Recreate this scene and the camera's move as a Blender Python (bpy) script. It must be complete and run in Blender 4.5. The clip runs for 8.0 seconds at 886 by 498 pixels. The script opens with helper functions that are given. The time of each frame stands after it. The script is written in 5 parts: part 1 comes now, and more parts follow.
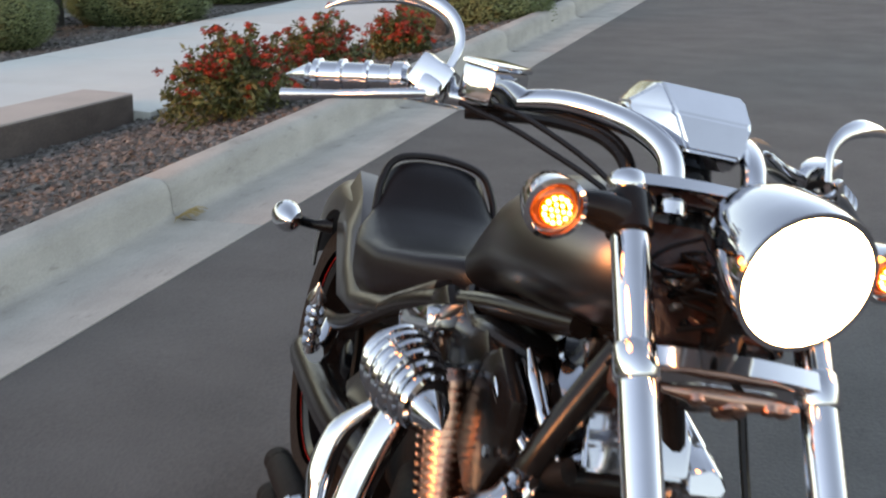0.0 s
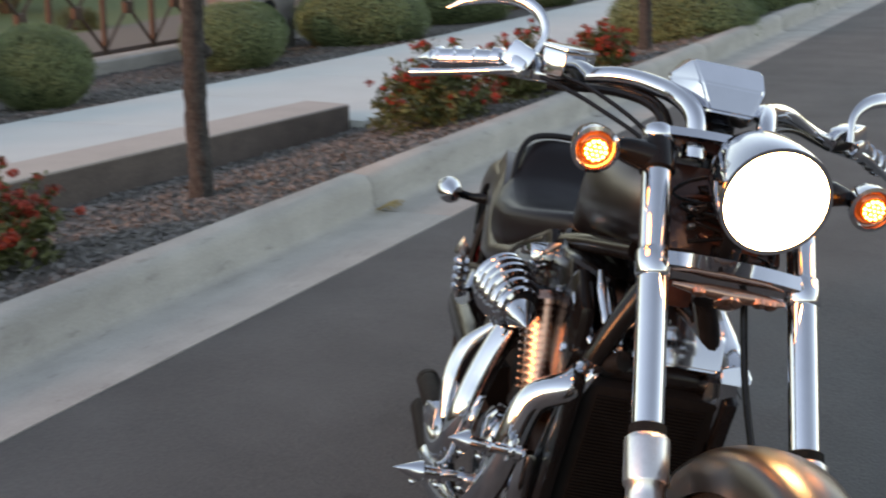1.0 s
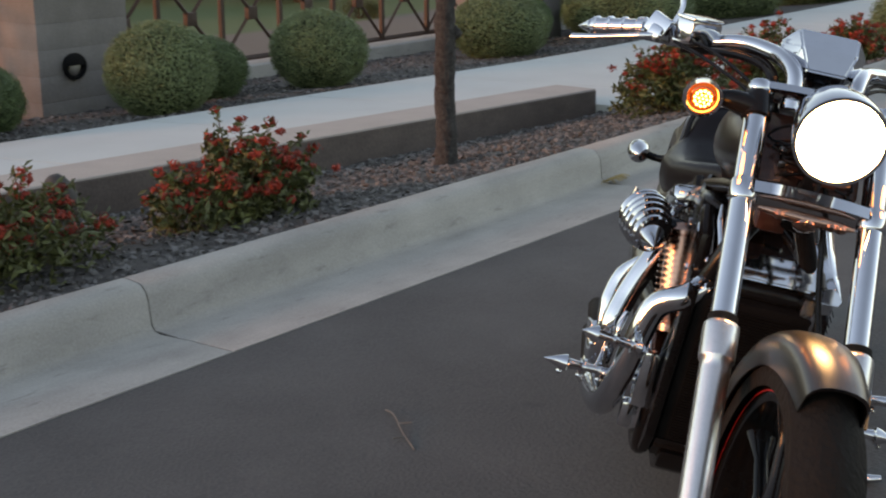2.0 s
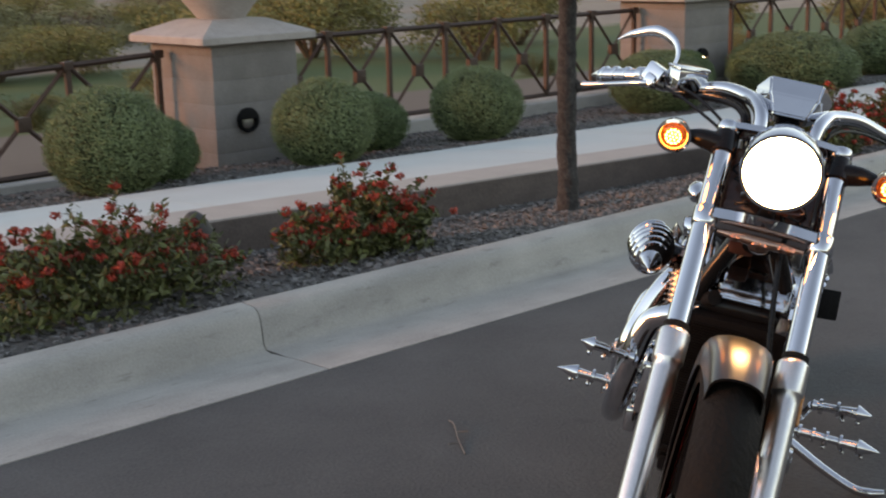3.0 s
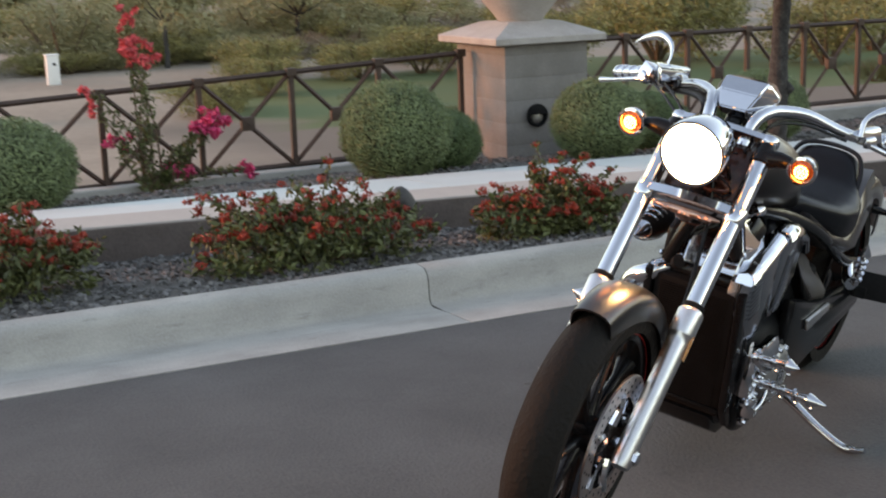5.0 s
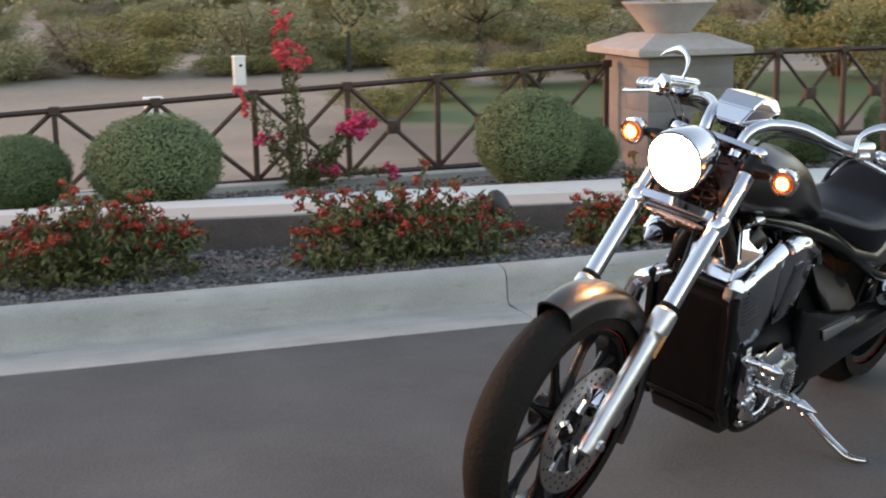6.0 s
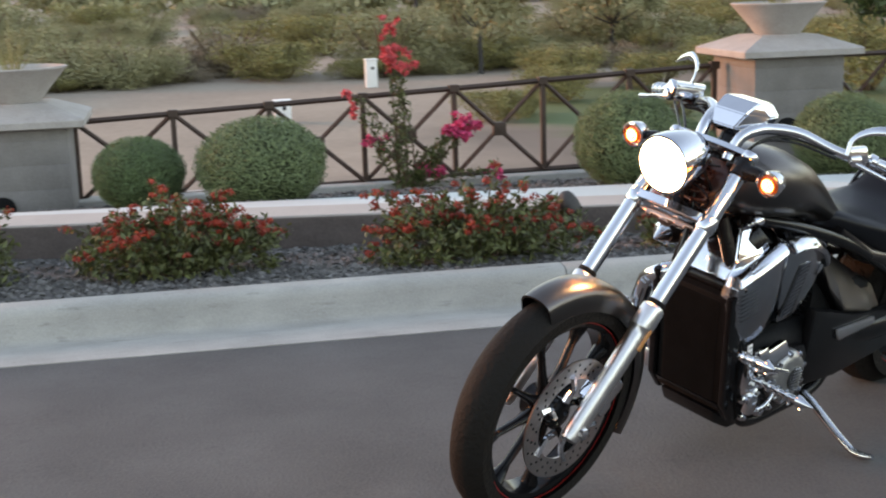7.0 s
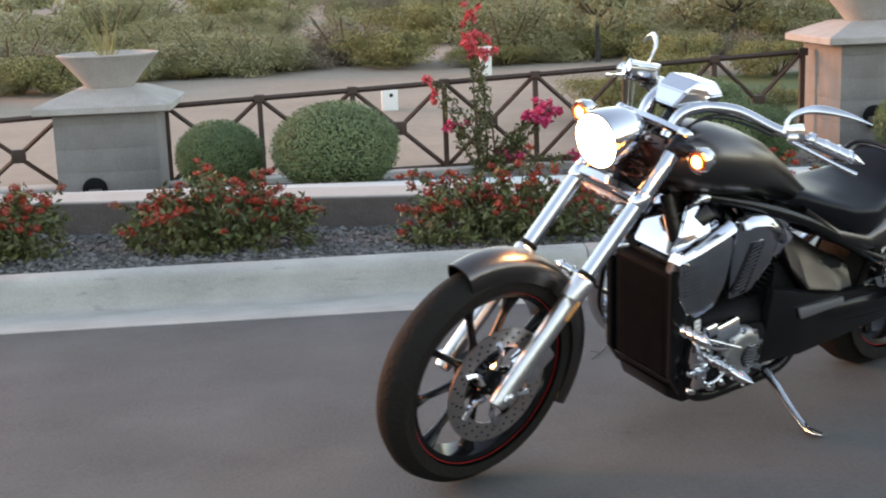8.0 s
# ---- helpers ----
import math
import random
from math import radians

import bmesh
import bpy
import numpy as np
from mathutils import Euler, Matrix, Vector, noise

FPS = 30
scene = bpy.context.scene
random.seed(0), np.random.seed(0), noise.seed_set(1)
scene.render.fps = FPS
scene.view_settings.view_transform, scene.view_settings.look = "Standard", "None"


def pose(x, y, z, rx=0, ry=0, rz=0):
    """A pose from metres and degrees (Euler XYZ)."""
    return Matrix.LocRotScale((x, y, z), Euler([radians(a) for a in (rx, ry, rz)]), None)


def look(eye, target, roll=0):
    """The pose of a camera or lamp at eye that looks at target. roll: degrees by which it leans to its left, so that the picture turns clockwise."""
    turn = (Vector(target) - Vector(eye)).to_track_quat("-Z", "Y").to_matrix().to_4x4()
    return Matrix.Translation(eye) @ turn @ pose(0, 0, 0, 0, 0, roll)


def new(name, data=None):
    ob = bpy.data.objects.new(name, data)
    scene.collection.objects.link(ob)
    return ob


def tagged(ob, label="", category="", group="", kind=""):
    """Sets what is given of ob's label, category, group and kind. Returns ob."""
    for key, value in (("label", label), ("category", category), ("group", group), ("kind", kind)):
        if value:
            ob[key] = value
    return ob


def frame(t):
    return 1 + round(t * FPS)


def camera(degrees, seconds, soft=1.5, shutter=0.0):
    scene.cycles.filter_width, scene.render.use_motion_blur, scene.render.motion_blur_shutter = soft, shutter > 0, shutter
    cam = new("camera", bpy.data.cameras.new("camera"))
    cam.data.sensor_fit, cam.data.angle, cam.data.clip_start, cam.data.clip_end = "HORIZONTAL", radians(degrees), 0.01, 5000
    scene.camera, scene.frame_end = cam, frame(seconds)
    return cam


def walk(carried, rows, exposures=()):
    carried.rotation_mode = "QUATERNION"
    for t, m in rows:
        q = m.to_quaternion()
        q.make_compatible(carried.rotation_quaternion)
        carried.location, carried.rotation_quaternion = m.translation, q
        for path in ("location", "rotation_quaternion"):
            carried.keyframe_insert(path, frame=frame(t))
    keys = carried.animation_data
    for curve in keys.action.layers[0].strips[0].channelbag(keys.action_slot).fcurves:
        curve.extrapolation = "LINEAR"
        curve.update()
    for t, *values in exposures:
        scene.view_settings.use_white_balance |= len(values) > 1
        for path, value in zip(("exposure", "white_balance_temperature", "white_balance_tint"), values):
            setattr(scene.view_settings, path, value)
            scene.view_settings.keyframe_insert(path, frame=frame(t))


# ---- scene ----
cam = camera(37.1, 8.0, soft=2.0, shutter=0.4)
PATH = [
    (0, (2.459, -1.808, 1.382), (1.928, 0.038, 0.825), 1.89),
    (0.5, (2.643, -2.083, 1.378), (2.008, -0.274, 0.809), 1.84),
    (1, (2.836, -2.256, 1.405), (1.984, -0.526, 0.873), -0.06),
    (1.5, (3.078, -2.435, 1.418), (2.002, -0.832, 0.897), 0.88),
    (2, (3.313, -2.619, 1.413), (2.115, -1.109, 0.876), -0.28),
    (3.5, (4.173, -2.670, 1.444), (2.656, -1.436, 1.026), -1.86),
    (4, (4.447, -2.587, 1.452), (2.866, -1.447, 1.000), -2.48),
    (4.5, (4.742, -2.444, 1.435), (3.066, -1.464, 0.955), -0.41),
    (5, (4.998, -2.338, 1.450), (3.240, -1.486, 1.020), -1.80),
    (6.5, (5.580, -1.807, 1.459), (3.683, -1.333, 1.039), -0.87),
    (7, (5.721, -1.664, 1.479), (3.797, -1.295, 1.075), -1.82),
    (7.5, (5.860, -1.420, 1.457), (3.911, -1.220, 1.059), -1.17),
    (8, (5.950, -1.155, 1.441), (3.999, -0.995, 1.029), -2.18),
]
walk(cam, [(t, look(eye, target, roll)) for t, eye, target, roll in PATH],
     [(0.0, 2.24, 12300, 26), (0.5, 2.2, 12300, 26), (1.0, 2.04, 12300, 26), (1.5, 1.86, 12300, 26), (2.0, 1.74, 12300, 25), (3.5, 1.92, 12500, 26), (5.0, 2.28, 12400, 25), (6.5, 2.4, 12100, 25), (8.0, 2.66, 11800, 24)])

# ---- light ----
SUN_FROM = Vector((-0.58, -1.0, 0.22)).normalized()
world = bpy.data.worlds.new("dusk")
scene.world = world
world.use_nodes = True
wn = world.node_tree
wn.nodes.clear()
sky = wn.nodes.new("ShaderNodeTexSky")
sky.sky_type, sky.sun_disc = "NISHITA", False
sky.sun_elevation = math.asin(SUN_FROM.z)
sky.sun_rotation = math.atan2(SUN_FROM.x, SUN_FROM.y)
sky.air_density, sky.dust_density, sky.ozone_density = 1.0, 0.05, 2.4
bg = wn.nodes.new("ShaderNodeBackground")
bg.inputs[1].default_value = 0.15
wo = wn.nodes.new("ShaderNodeOutputWorld")
wn.links.new(sky.outputs[0], bg.inputs[0])
wn.links.new(bg.outputs[0], wo.inputs[0])
sun = new("sun", bpy.data.lights.new("sun", "SUN"))
sun.data.energy, sun.data.angle, sun.data.color = 0.55, radians(16), (1.0, 0.42, 0.17)
sun.matrix_world = look(SUN_FROM * 50, (0, 0, 0))


# ---- materials ----
def material(name, base, rough=0.6, metal=0.0, vary=0.0, scale=8.0, bump=0.0, bscale=60.0, second=None, coat=0.0, rnd=0.0, spec=0.5):
    """A surface with colour variation at two scales and fine relief."""
    m = bpy.data.materials.new(name)
    m.use_nodes = True
    nt = m.node_tree
    b = nt.nodes["Principled BSDF"]
    b.inputs["Roughness"].default_value, b.inputs["Metallic"].default_value = rough, metal
    b.inputs["Coat Weight"].default_value, b.inputs["Specular IOR Level"].default_value = coat, spec
    base = (*base, 1)
    if not vary and not bump and not rnd:
        b.inputs["Base Color"].default_value = base
        return m
    co = nt.nodes.new("ShaderNodeTexCoord")
    n1 = nt.nodes.new("ShaderNodeTexNoise")
    n1.inputs["Scale"].default_value, n1.inputs["Detail"].default_value = scale, 6
    n2 = nt.nodes.new("ShaderNodeTexNoise")
    n2.inputs["Scale"].default_value, n2.inputs["Detail"].default_value = bscale, 4
    for n in (n1, n2):
        nt.links.new(co.outputs["Object"], n.inputs["Vector"])
    mix = nt.nodes.new("ShaderNodeMix")
    mix.data_type = "RGBA"
    dark = tuple(c * (1 - vary) for c in (second or base)[:3])
    lite = tuple(min(1, c * (1 + vary)) for c in base[:3])
    mix.inputs[6].default_value, mix.inputs[7].default_value = (*dark, 1), (*lite, 1)
    ramp = nt.nodes.new("ShaderNodeMapRange")
    ramp.inputs[1].default_value, ramp.inputs[2].default_value = 0.3, 0.7
    add = nt.nodes.new("ShaderNodeMath")
    add.operation = "MULTIPLY_ADD"
    add.inputs[1].default_value, add.inputs[2].default_value = 0.45, 0
    nt.links.new(n2.outputs[0], add.inputs[0])
    sm = nt.nodes.new("ShaderNodeMath")
    sm.operation = "MULTIPLY_ADD"
    sm.inputs[1].default_value = 0.55
    nt.links.new(n1.outputs[0], sm.inputs[0])
    nt.links.new(add.outputs[0], sm.inputs[2])
    nt.links.new(sm.outputs[0], ramp.inputs[0])
    nt.links.new(ramp.outputs[0], mix.inputs[0])
    col = mix.outputs[2]
    if rnd:
        oi = nt.nodes.new("ShaderNodeNewGeometry") if rnd < 0 else nt.nodes.new("ShaderNodeObjectInfo")
        out = oi.outputs["Random Per Island"] if rnd < 0 else oi.outputs["Random"]
        hsv = nt.nodes.new("ShaderNodeHueSaturation")
        mr = nt.nodes.new("ShaderNodeMapRange")
        mr.inputs[3].default_value, mr.inputs[4].default_value = 1 - abs(rnd), 1 + abs(rnd)
        nt.links.new(out, mr.inputs[0])
        nt.links.new(mr.outputs[0], hsv.inputs["Value"])
        nt.links.new(col, hsv.inputs["Color"])
        col = hsv.outputs[0]
    nt.links.new(col, b.inputs["Base Color"])
    if bump:
        bp = nt.nodes.new("ShaderNodeBump")
        bp.inputs["Strength"].default_value, bp.inputs["Distance"].default_value = bump, 0.01
        nt.links.new(n2.outputs[0], bp.inputs["Height"])
        nt.links.new(bp.outputs[0], b.inputs["Normal"])
    return m


def glow(name, color, strength):
    m = bpy.data.materials.new(name)
    m.use_nodes = True
    b = m.node_tree.nodes["Principled BSDF"]
    b.inputs["Base Color"].default_value = (*color, 1)
    b.inputs["Emission Color"].default_value, b.inputs["Emission Strength"].default_value = (*color, 1), strength
    return m


M_CHROME = material("chrome", (0.64, 0.66, 0.69), 0.07, 1.0, 0.04, 30, 0.02, 9)
M_SATIN = material("brushed_aluminium", (0.64, 0.645, 0.65), 0.3, 1.0, 0.08, 20, 0.03, 200)
M_ALLOY = material("cast_alloy", (0.36, 0.36, 0.355), 0.38, 0.9, 0.15, 25, 0.1, 120)
# Bright metal with its warm orange reflections put into the base colour.
M_WARMCHROME = material("warm_fins", (0.5, 0.29, 0.23), 0.25, 1.0, 0.12, 25)
M_PAINT = material("matte_gunmetal_paint", (0.122, 0.11, 0.106), 0.29, 1.0, 0.07, 5, 0.03, 400)
M_REFLECTOR = material("amber_reflector", (0.6, 0.24, 0.08), 0.15, coat=0.4)
M_BLACK = material("gloss_black", (0.006, 0.006, 0.0065), 0.16, 0.0, 0.2, 12, spec=0.22)
M_INK = material("gloss_black_enamel", (0.007, 0.007, 0.0074), 0.2, 0.0, 0.3, 14, 0.04, 60, spec=0.22)
M_CORE_BLACK = material("radiator_black", (0.0085, 0.008, 0.008), 0.7, 0.0, 0.3, 20, 0.1, 90, spec=0.05)
M_POLISH = material("polished_cover", (0.38, 0.39, 0.41), 0.16, 1.0, 0.1, 14, 0.06, 26)
M_DISC = material("disc_steel", (0.56, 0.5, 0.485), 0.3, 1.0, 0.15, 30, 0.05, 160)
M_HOOD = material("weathered_grey_metal", (0.06, 0.056, 0.054), 0.6, 0.3, 0.25, 20, 0.15, 90)
M_DRY = material("grey_dry_twig", (0.15, 0.14, 0.128), 0.9, 0.0, 0.2, 20)
M_MATTE = material("matte_black", (0.011, 0.011, 0.0115), 0.55, 0.0, 0.3, 14, 0.1, 90, spec=0.06)
M_LOOM = material("brown_black_wiring", (0.045, 0.018, 0.013), 0.22, 0.0, 0.45, 40, 0.4, 30, spec=0.4)
M_LEATHER = material("black_leather", (0.008, 0.0084, 0.0105), 0.3, 0.0, 0.2, 10, 0.12, 260, spec=0.2)
M_RUBBER = material("tyre_rubber", (0.0095, 0.0088, 0.0085), 0.7, 0.0, 0.4, 12, 0.55, 85, second=(0.024, 0.018, 0.0145), spec=0.12)
M_RED = material("red_pinstripe", (0.34, 0.012, 0.012), 0.35)
M_HEAD = glow("headlight_glow", (1.0, 0.74, 0.44), 15.0)
M_AMBER = glow("amber_glow", (1.0, 0.55, 0.22), 4.5)
M_AMBERDIM = glow("amber_lens_glow", (1.0, 0.14, 0.012), 0.2)
M_AMBERLENS = material("amber_lens", (0.3, 0.09, 0.03), 0.1, 0.5, coat=0.6)
M_LAMP = glow("lamp_glow", (1.0, 0.93, 0.8), 9.0)
M_ASPHALT = material("asphalt", (0.086, 0.087, 0.0855), 0.85, 0.0, 0.3, 2.2, 0.45, 95, second=(0.077, 0.0775, 0.0765))
M_KERB = material("kerb_concrete", (0.448, 0.432, 0.398), 0.85, 0.0, 0.1, 3.5, 0.12, 120, second=(0.36, 0.346, 0.318), rnd=0.04)
M_WALK = material("sidewalk_concrete", (0.54, 0.575, 0.555), 0.85, 0.0, 0.06, 2.5, 0.15, 120, rnd=0.04)
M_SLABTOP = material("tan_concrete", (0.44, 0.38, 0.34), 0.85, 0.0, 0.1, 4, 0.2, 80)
# Brown stain and the shade of the street side, both in one colour.
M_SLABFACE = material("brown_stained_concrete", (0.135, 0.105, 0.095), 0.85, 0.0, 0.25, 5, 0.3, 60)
M_SOIL = material("dark_gravel_soil", (0.082, 0.074, 0.068), 0.95, 0.0, 0.3, 14, 0.6, 70)
M_STONE = material("gravel_stone", (0.134, 0.13, 0.125), 0.9, 0.0, 0.15, 12, 0.2, 60, rnd=-0.55)
M_STUCCO = material("grey_stucco", (0.255, 0.24, 0.23), 0.9, 0.0, 0.12, 3, 0.35, 70, second=(0.235, 0.215, 0.2))
M_CAP = material("cast_stone", (0.42, 0.385, 0.36), 0.85, 0.0, 0.12, 5, 0.25, 60, second=(0.36, 0.32, 0.29))
M_FENCE = material("rust_brown_steel", (0.075, 0.045, 0.034), 0.6, 0.3, 0.3, 20, 0.2, 120)
M_BARK = material("bark", (0.056, 0.052, 0.05), 0.95, 0.0, 0.45, 26, 1.0, 70, second=(0.022, 0.02, 0.019))
M_HEDGE = material("hedge_leaf", (0.17, 0.226, 0.104), 0.6, 0.0, 0.22, 2.2, 0, 20, second=(0.127, 0.184, 0.082), rnd=-0.3)
M_HEDGEB = material("hedge_leaf_deep", (0.105, 0.172, 0.072), 0.6, 0.0, 0.22, 3, 0, 20, rnd=-0.15)
# Dark green of the hedge cores: the shade between leaves put into the colour.
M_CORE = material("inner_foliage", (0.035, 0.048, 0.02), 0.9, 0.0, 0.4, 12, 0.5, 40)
M_TWIG = material("twig", (0.12, 0.08, 0.05), 0.8, 0.0, 0.2, 20)
M_LEAF = material("shrub_leaf", (0.082, 0.095, 0.029), 0.55, 0.0, 0.3, 6, 0, 20, rnd=-0.45)
M_REDFLOWER = material("red_flower", (0.36, 0.034, 0.016), 0.6, 0.0, 0.25, 20, 0, 40, rnd=-0.4)
M_CORAL = material("coral_bract", (0.72, 0.09, 0.1), 0.6, 0.0, 0.2, 20, 0, 40, rnd=-0.3)
M_PINK = material("pink_bract", (0.72, 0.06, 0.17), 0.6, 0.0, 0.2, 20, 0, 40, rnd=-0.35)
# Scrub tone made paler so that distance haze sits in the leaf colour.
M_SCRUB = material("scrub_leaf", (0.28, 0.262, 0.14), 0.8, 0.0, 0.25, 2, 0, 10, rnd=-0.16)
M_BRUSH = material("dry_brush", (0.26, 0.205, 0.145), 0.85, 0.0, 0.25, 2, 0, 10, rnd=-0.2)
M_PALO = material("yellow_green_leaf", (0.23, 0.205, 0.075), 0.7, 0.0, 0.25, 2, 0, 10, rnd=-0.4)
M_CROWN = material("tree_leaf", (0.06, 0.085, 0.025), 0.6, 0.0, 0.3, 3, 0, 10, rnd=-0.45)
M_WHITE = material("white_paint", (0.78, 0.78, 0.76), 0.5, 0.0, 0.04, 6)
M_STRAW = material("dry_straw", (0.38, 0.27, 0.12), 0.9, 0.0, 0.2, 20)


def ground_material():
    """Sand with a mown lawn on one side, paled patches and grit."""
    m = material("desert_sand", (0.285, 0.225, 0.175), 0.95, 0.0, 0.2, 0.5, 0.6, 7)
    nt = m.node_tree
    b = nt.nodes["Principled BSDF"]
    link = b.inputs["Base Color"].links[0]
    sand = link.from_socket
    co = nt.nodes.new("ShaderNodeTexCoord")
    sep = nt.nodes.new("ShaderNodeSeparateXYZ")
    nt.links.new(co.outputs["Object"], sep.inputs[0])
    nz = nt.nodes.new("ShaderNodeTexNoise")
    nz.inputs["Scale"].default_value = 0.35
    nt.links.new(co.outputs["Object"], nz.inputs["Vector"])

    def edge(sock, lo, hi):
        r = nt.nodes.new("ShaderNodeMapRange")
        r.inputs[1].default_value, r.inputs[2].default_value = lo, hi
        wob = nt.nodes.new("ShaderNodeMath")
        wob.operation = "MULTIPLY_ADD"
        wob.inputs[1].default_value = 2.4
        nt.links.new(nz.outputs[0], wob.inputs[0])
        nt.links.new(sock, wob.inputs[2])
        nt.links.new(wob.outputs[0], r.inputs[0])
        return r.outputs[0]

    fac = None
    for s in (edge(sep.outputs[1], 4.2, 4.7), edge(sep.outputs[0], -16.5, -16.0), edge(sep.outputs[0], -8.6, -9.0)):
        if fac is None:
            fac = s
        else:
            mul = nt.nodes.new("ShaderNodeMath")
            mul.operation = "MULTIPLY"
            nt.links.new(fac, mul.inputs[0])
            nt.links.new(s, mul.inputs[1])
            fac = mul.outputs[0]
    soil = nt.nodes.new("ShaderNodeMix")
    soil.data_type = "RGBA"
    soil.inputs[7].default_value = (0.14, 0.108, 0.085, 1)
    both = nt.nodes.new("ShaderNodeMath")
    both.operation = "MULTIPLY"
    nt.links.new(edge(sep.outputs[1], 1.6, 3.6), both.inputs[0])
    nt.links.new(edge(sep.outputs[0], -11.5, -10.0), both.inputs[1])
    nt.links.new(both.outputs[0], soil.inputs[0])
    nt.links.new(sand, soil.inputs[6])
    sand = soil.outputs[2]
    mix = nt.nodes.new("ShaderNodeMix")
    mix.data_type = "RGBA"
    mix.inputs[7].default_value = (0.075, 0.11, 0.035, 1)
    nt.links.new(fac, mix.inputs[0])
    nt.links.new(sand, mix.inputs[6])
    nt.links.new(mix.outputs[2], b.inputs["Base Color"])
    return m


M_SAND = ground_material()


def add_streaks(m, stretch, strength, lo=0.45, hi=0.75):
    """Dirt drawn out along a surface, over its own colour."""
    nt = m.node_tree
    b = nt.nodes["Principled BSDF"]
    col = b.inputs["Base Color"].links[0].from_socket
    co = nt.nodes.new("ShaderNodeNewGeometry")
    mp = nt.nodes.new("ShaderNodeMapping")
    mp.inputs["Scale"].default_value = stretch
    nz = nt.nodes.new("ShaderNodeTexNoise")
    nz.inputs["Scale"].default_value, nz.inputs["Detail"].default_value, nz.inputs["Roughness"].default_value = 1.0, 7, 0.65
    nt.links.new(co.outputs["Position"], mp.inputs[0])
    nt.links.new(mp.outputs[0], nz.inputs["Vector"])
    mr = nt.nodes.new("ShaderNodeMapRange")
    mr.inputs[1].default_value, mr.inputs[2].default_value = lo, hi
    mr.inputs[3].default_value, mr.inputs[4].default_value = 1.0, 1.0 - strength
    nt.links.new(nz.outputs[0], mr.inputs[0])
    mul = nt.nodes.new("ShaderNodeMix")
    mul.data_type, mul.blend_type = "RGBA", "MULTIPLY"
    mul.inputs[0].default_value = 1.0
    nt.links.new(col, mul.inputs[6])
    nt.links.new(mr.outputs[0], mul.inputs[7])
    nt.links.new(mul.outputs[2], b.inputs["Base Color"])


add_streaks(M_KERB, (6.0, 1.8, 6.0), 0.2)
add_streaks(M_KERB, (22.0, 6.0, 22.0), 0.34, 0.6, 0.74)
add_streaks(M_ASPHALT, (1.1, 0.7, 1.0), 0.16, 0.45, 0.7)
add_streaks(M_ASPHALT, (9.0, 7.0, 9.0), 0.3, 0.62, 0.78)
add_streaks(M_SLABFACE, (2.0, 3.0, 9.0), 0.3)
add_streaks(M_STUCCO, (1.6, 1.6, 0.7), 0.22)


# ---- builders ----
def part(name, bm, mat, parent=None, label="", smooth=40):
    """Links a bmesh as one mesh object under a thing or a part."""
    me = bpy.data.meshes.new(name)
    bm.normal_update()
    bm.to_mesh(me)
    bm.free()
    me.materials.append(mat)
    if smooth:
        me.polygons.foreach_set("use_smooth", [True] * len(me.polygons))
        me.set_sharp_from_angle(angle=radians(smooth))
    ob = new(name, me)
    ob.parent = parent
    if label:
        ob["label"] = label
    return ob


def thing(name, label, category, group="", at=None, kind=""):
    ob = new(name)
    ob.empty_display_size = 0.1
    if at is not None:
        ob.matrix_world = at
    return tagged(ob, label, category, group, kind)


def box(bm, c, s, bevel=0.0, rot=None, seg=2):
    """A bevelled box of size s about c."""
    m = Matrix.Translation(c) @ (rot.to_4x4() if rot else Matrix()) @ Matrix.Diagonal((*s, 1))
    made = bmesh.ops.create_cube(bm, size=1, matrix=m)["verts"]
    if bevel:
        es = list({e for v in made for e in v.link_edges})
        bmesh.ops.bevel(bm, geom=es, offset=bevel, segments=seg, affect="EDGES", profile=0.6)
    return bm


def boxes(*items, bevel=0.0):
    bm = bmesh.new()
    for it in items:
        box(bm, it[0], it[1], bevel, it[2] if len(it) > 2 else None)
    return bm


def ring(bm, c, axis, up, r, n, squash=1.0):
    side = axis.cross(up).normalized()
    u = side.cross(axis).normalized()
    return [bm.verts.new(c + side * math.cos(2 * math.pi * i / n) * r + u * math.sin(2 * math.pi * i / n) * r * squash) for i in range(n)]


def skin(bm, rings, close=True, caps=True):
    for a, b in zip(rings, rings[1:]):
        n = len(a)
        for i in range(n if close else n - 1):
            j = (i + 1) % n
            bm.faces.new((a[i], a[j], b[j], b[i]))
    if caps:
        bm.faces.new(rings[0][::-1])
        bm.faces.new(rings[-1])
    return bm


def smooth_path(pts, per=6):
    """Points along a smooth curve through the given ones."""
    p = [Vector(q) for q in pts]
    p = [p[0] * 2 - p[1]] + p + [p[-1] * 2 - p[-2]]
    out = []
    for i in range(1, len(p) - 2):
        for k in range(per):
            t = k / per
            a, b, c, d = p[i - 1], p[i], p[i + 1], p[i + 2]
            out.append(0.5 * (2 * b + (c - a) * t + (2 * a - 5 * b + 4 * c - d) * t * t + (3 * b - a - 3 * c + d) * t ** 3))
    out.append(p[-2])
    return out


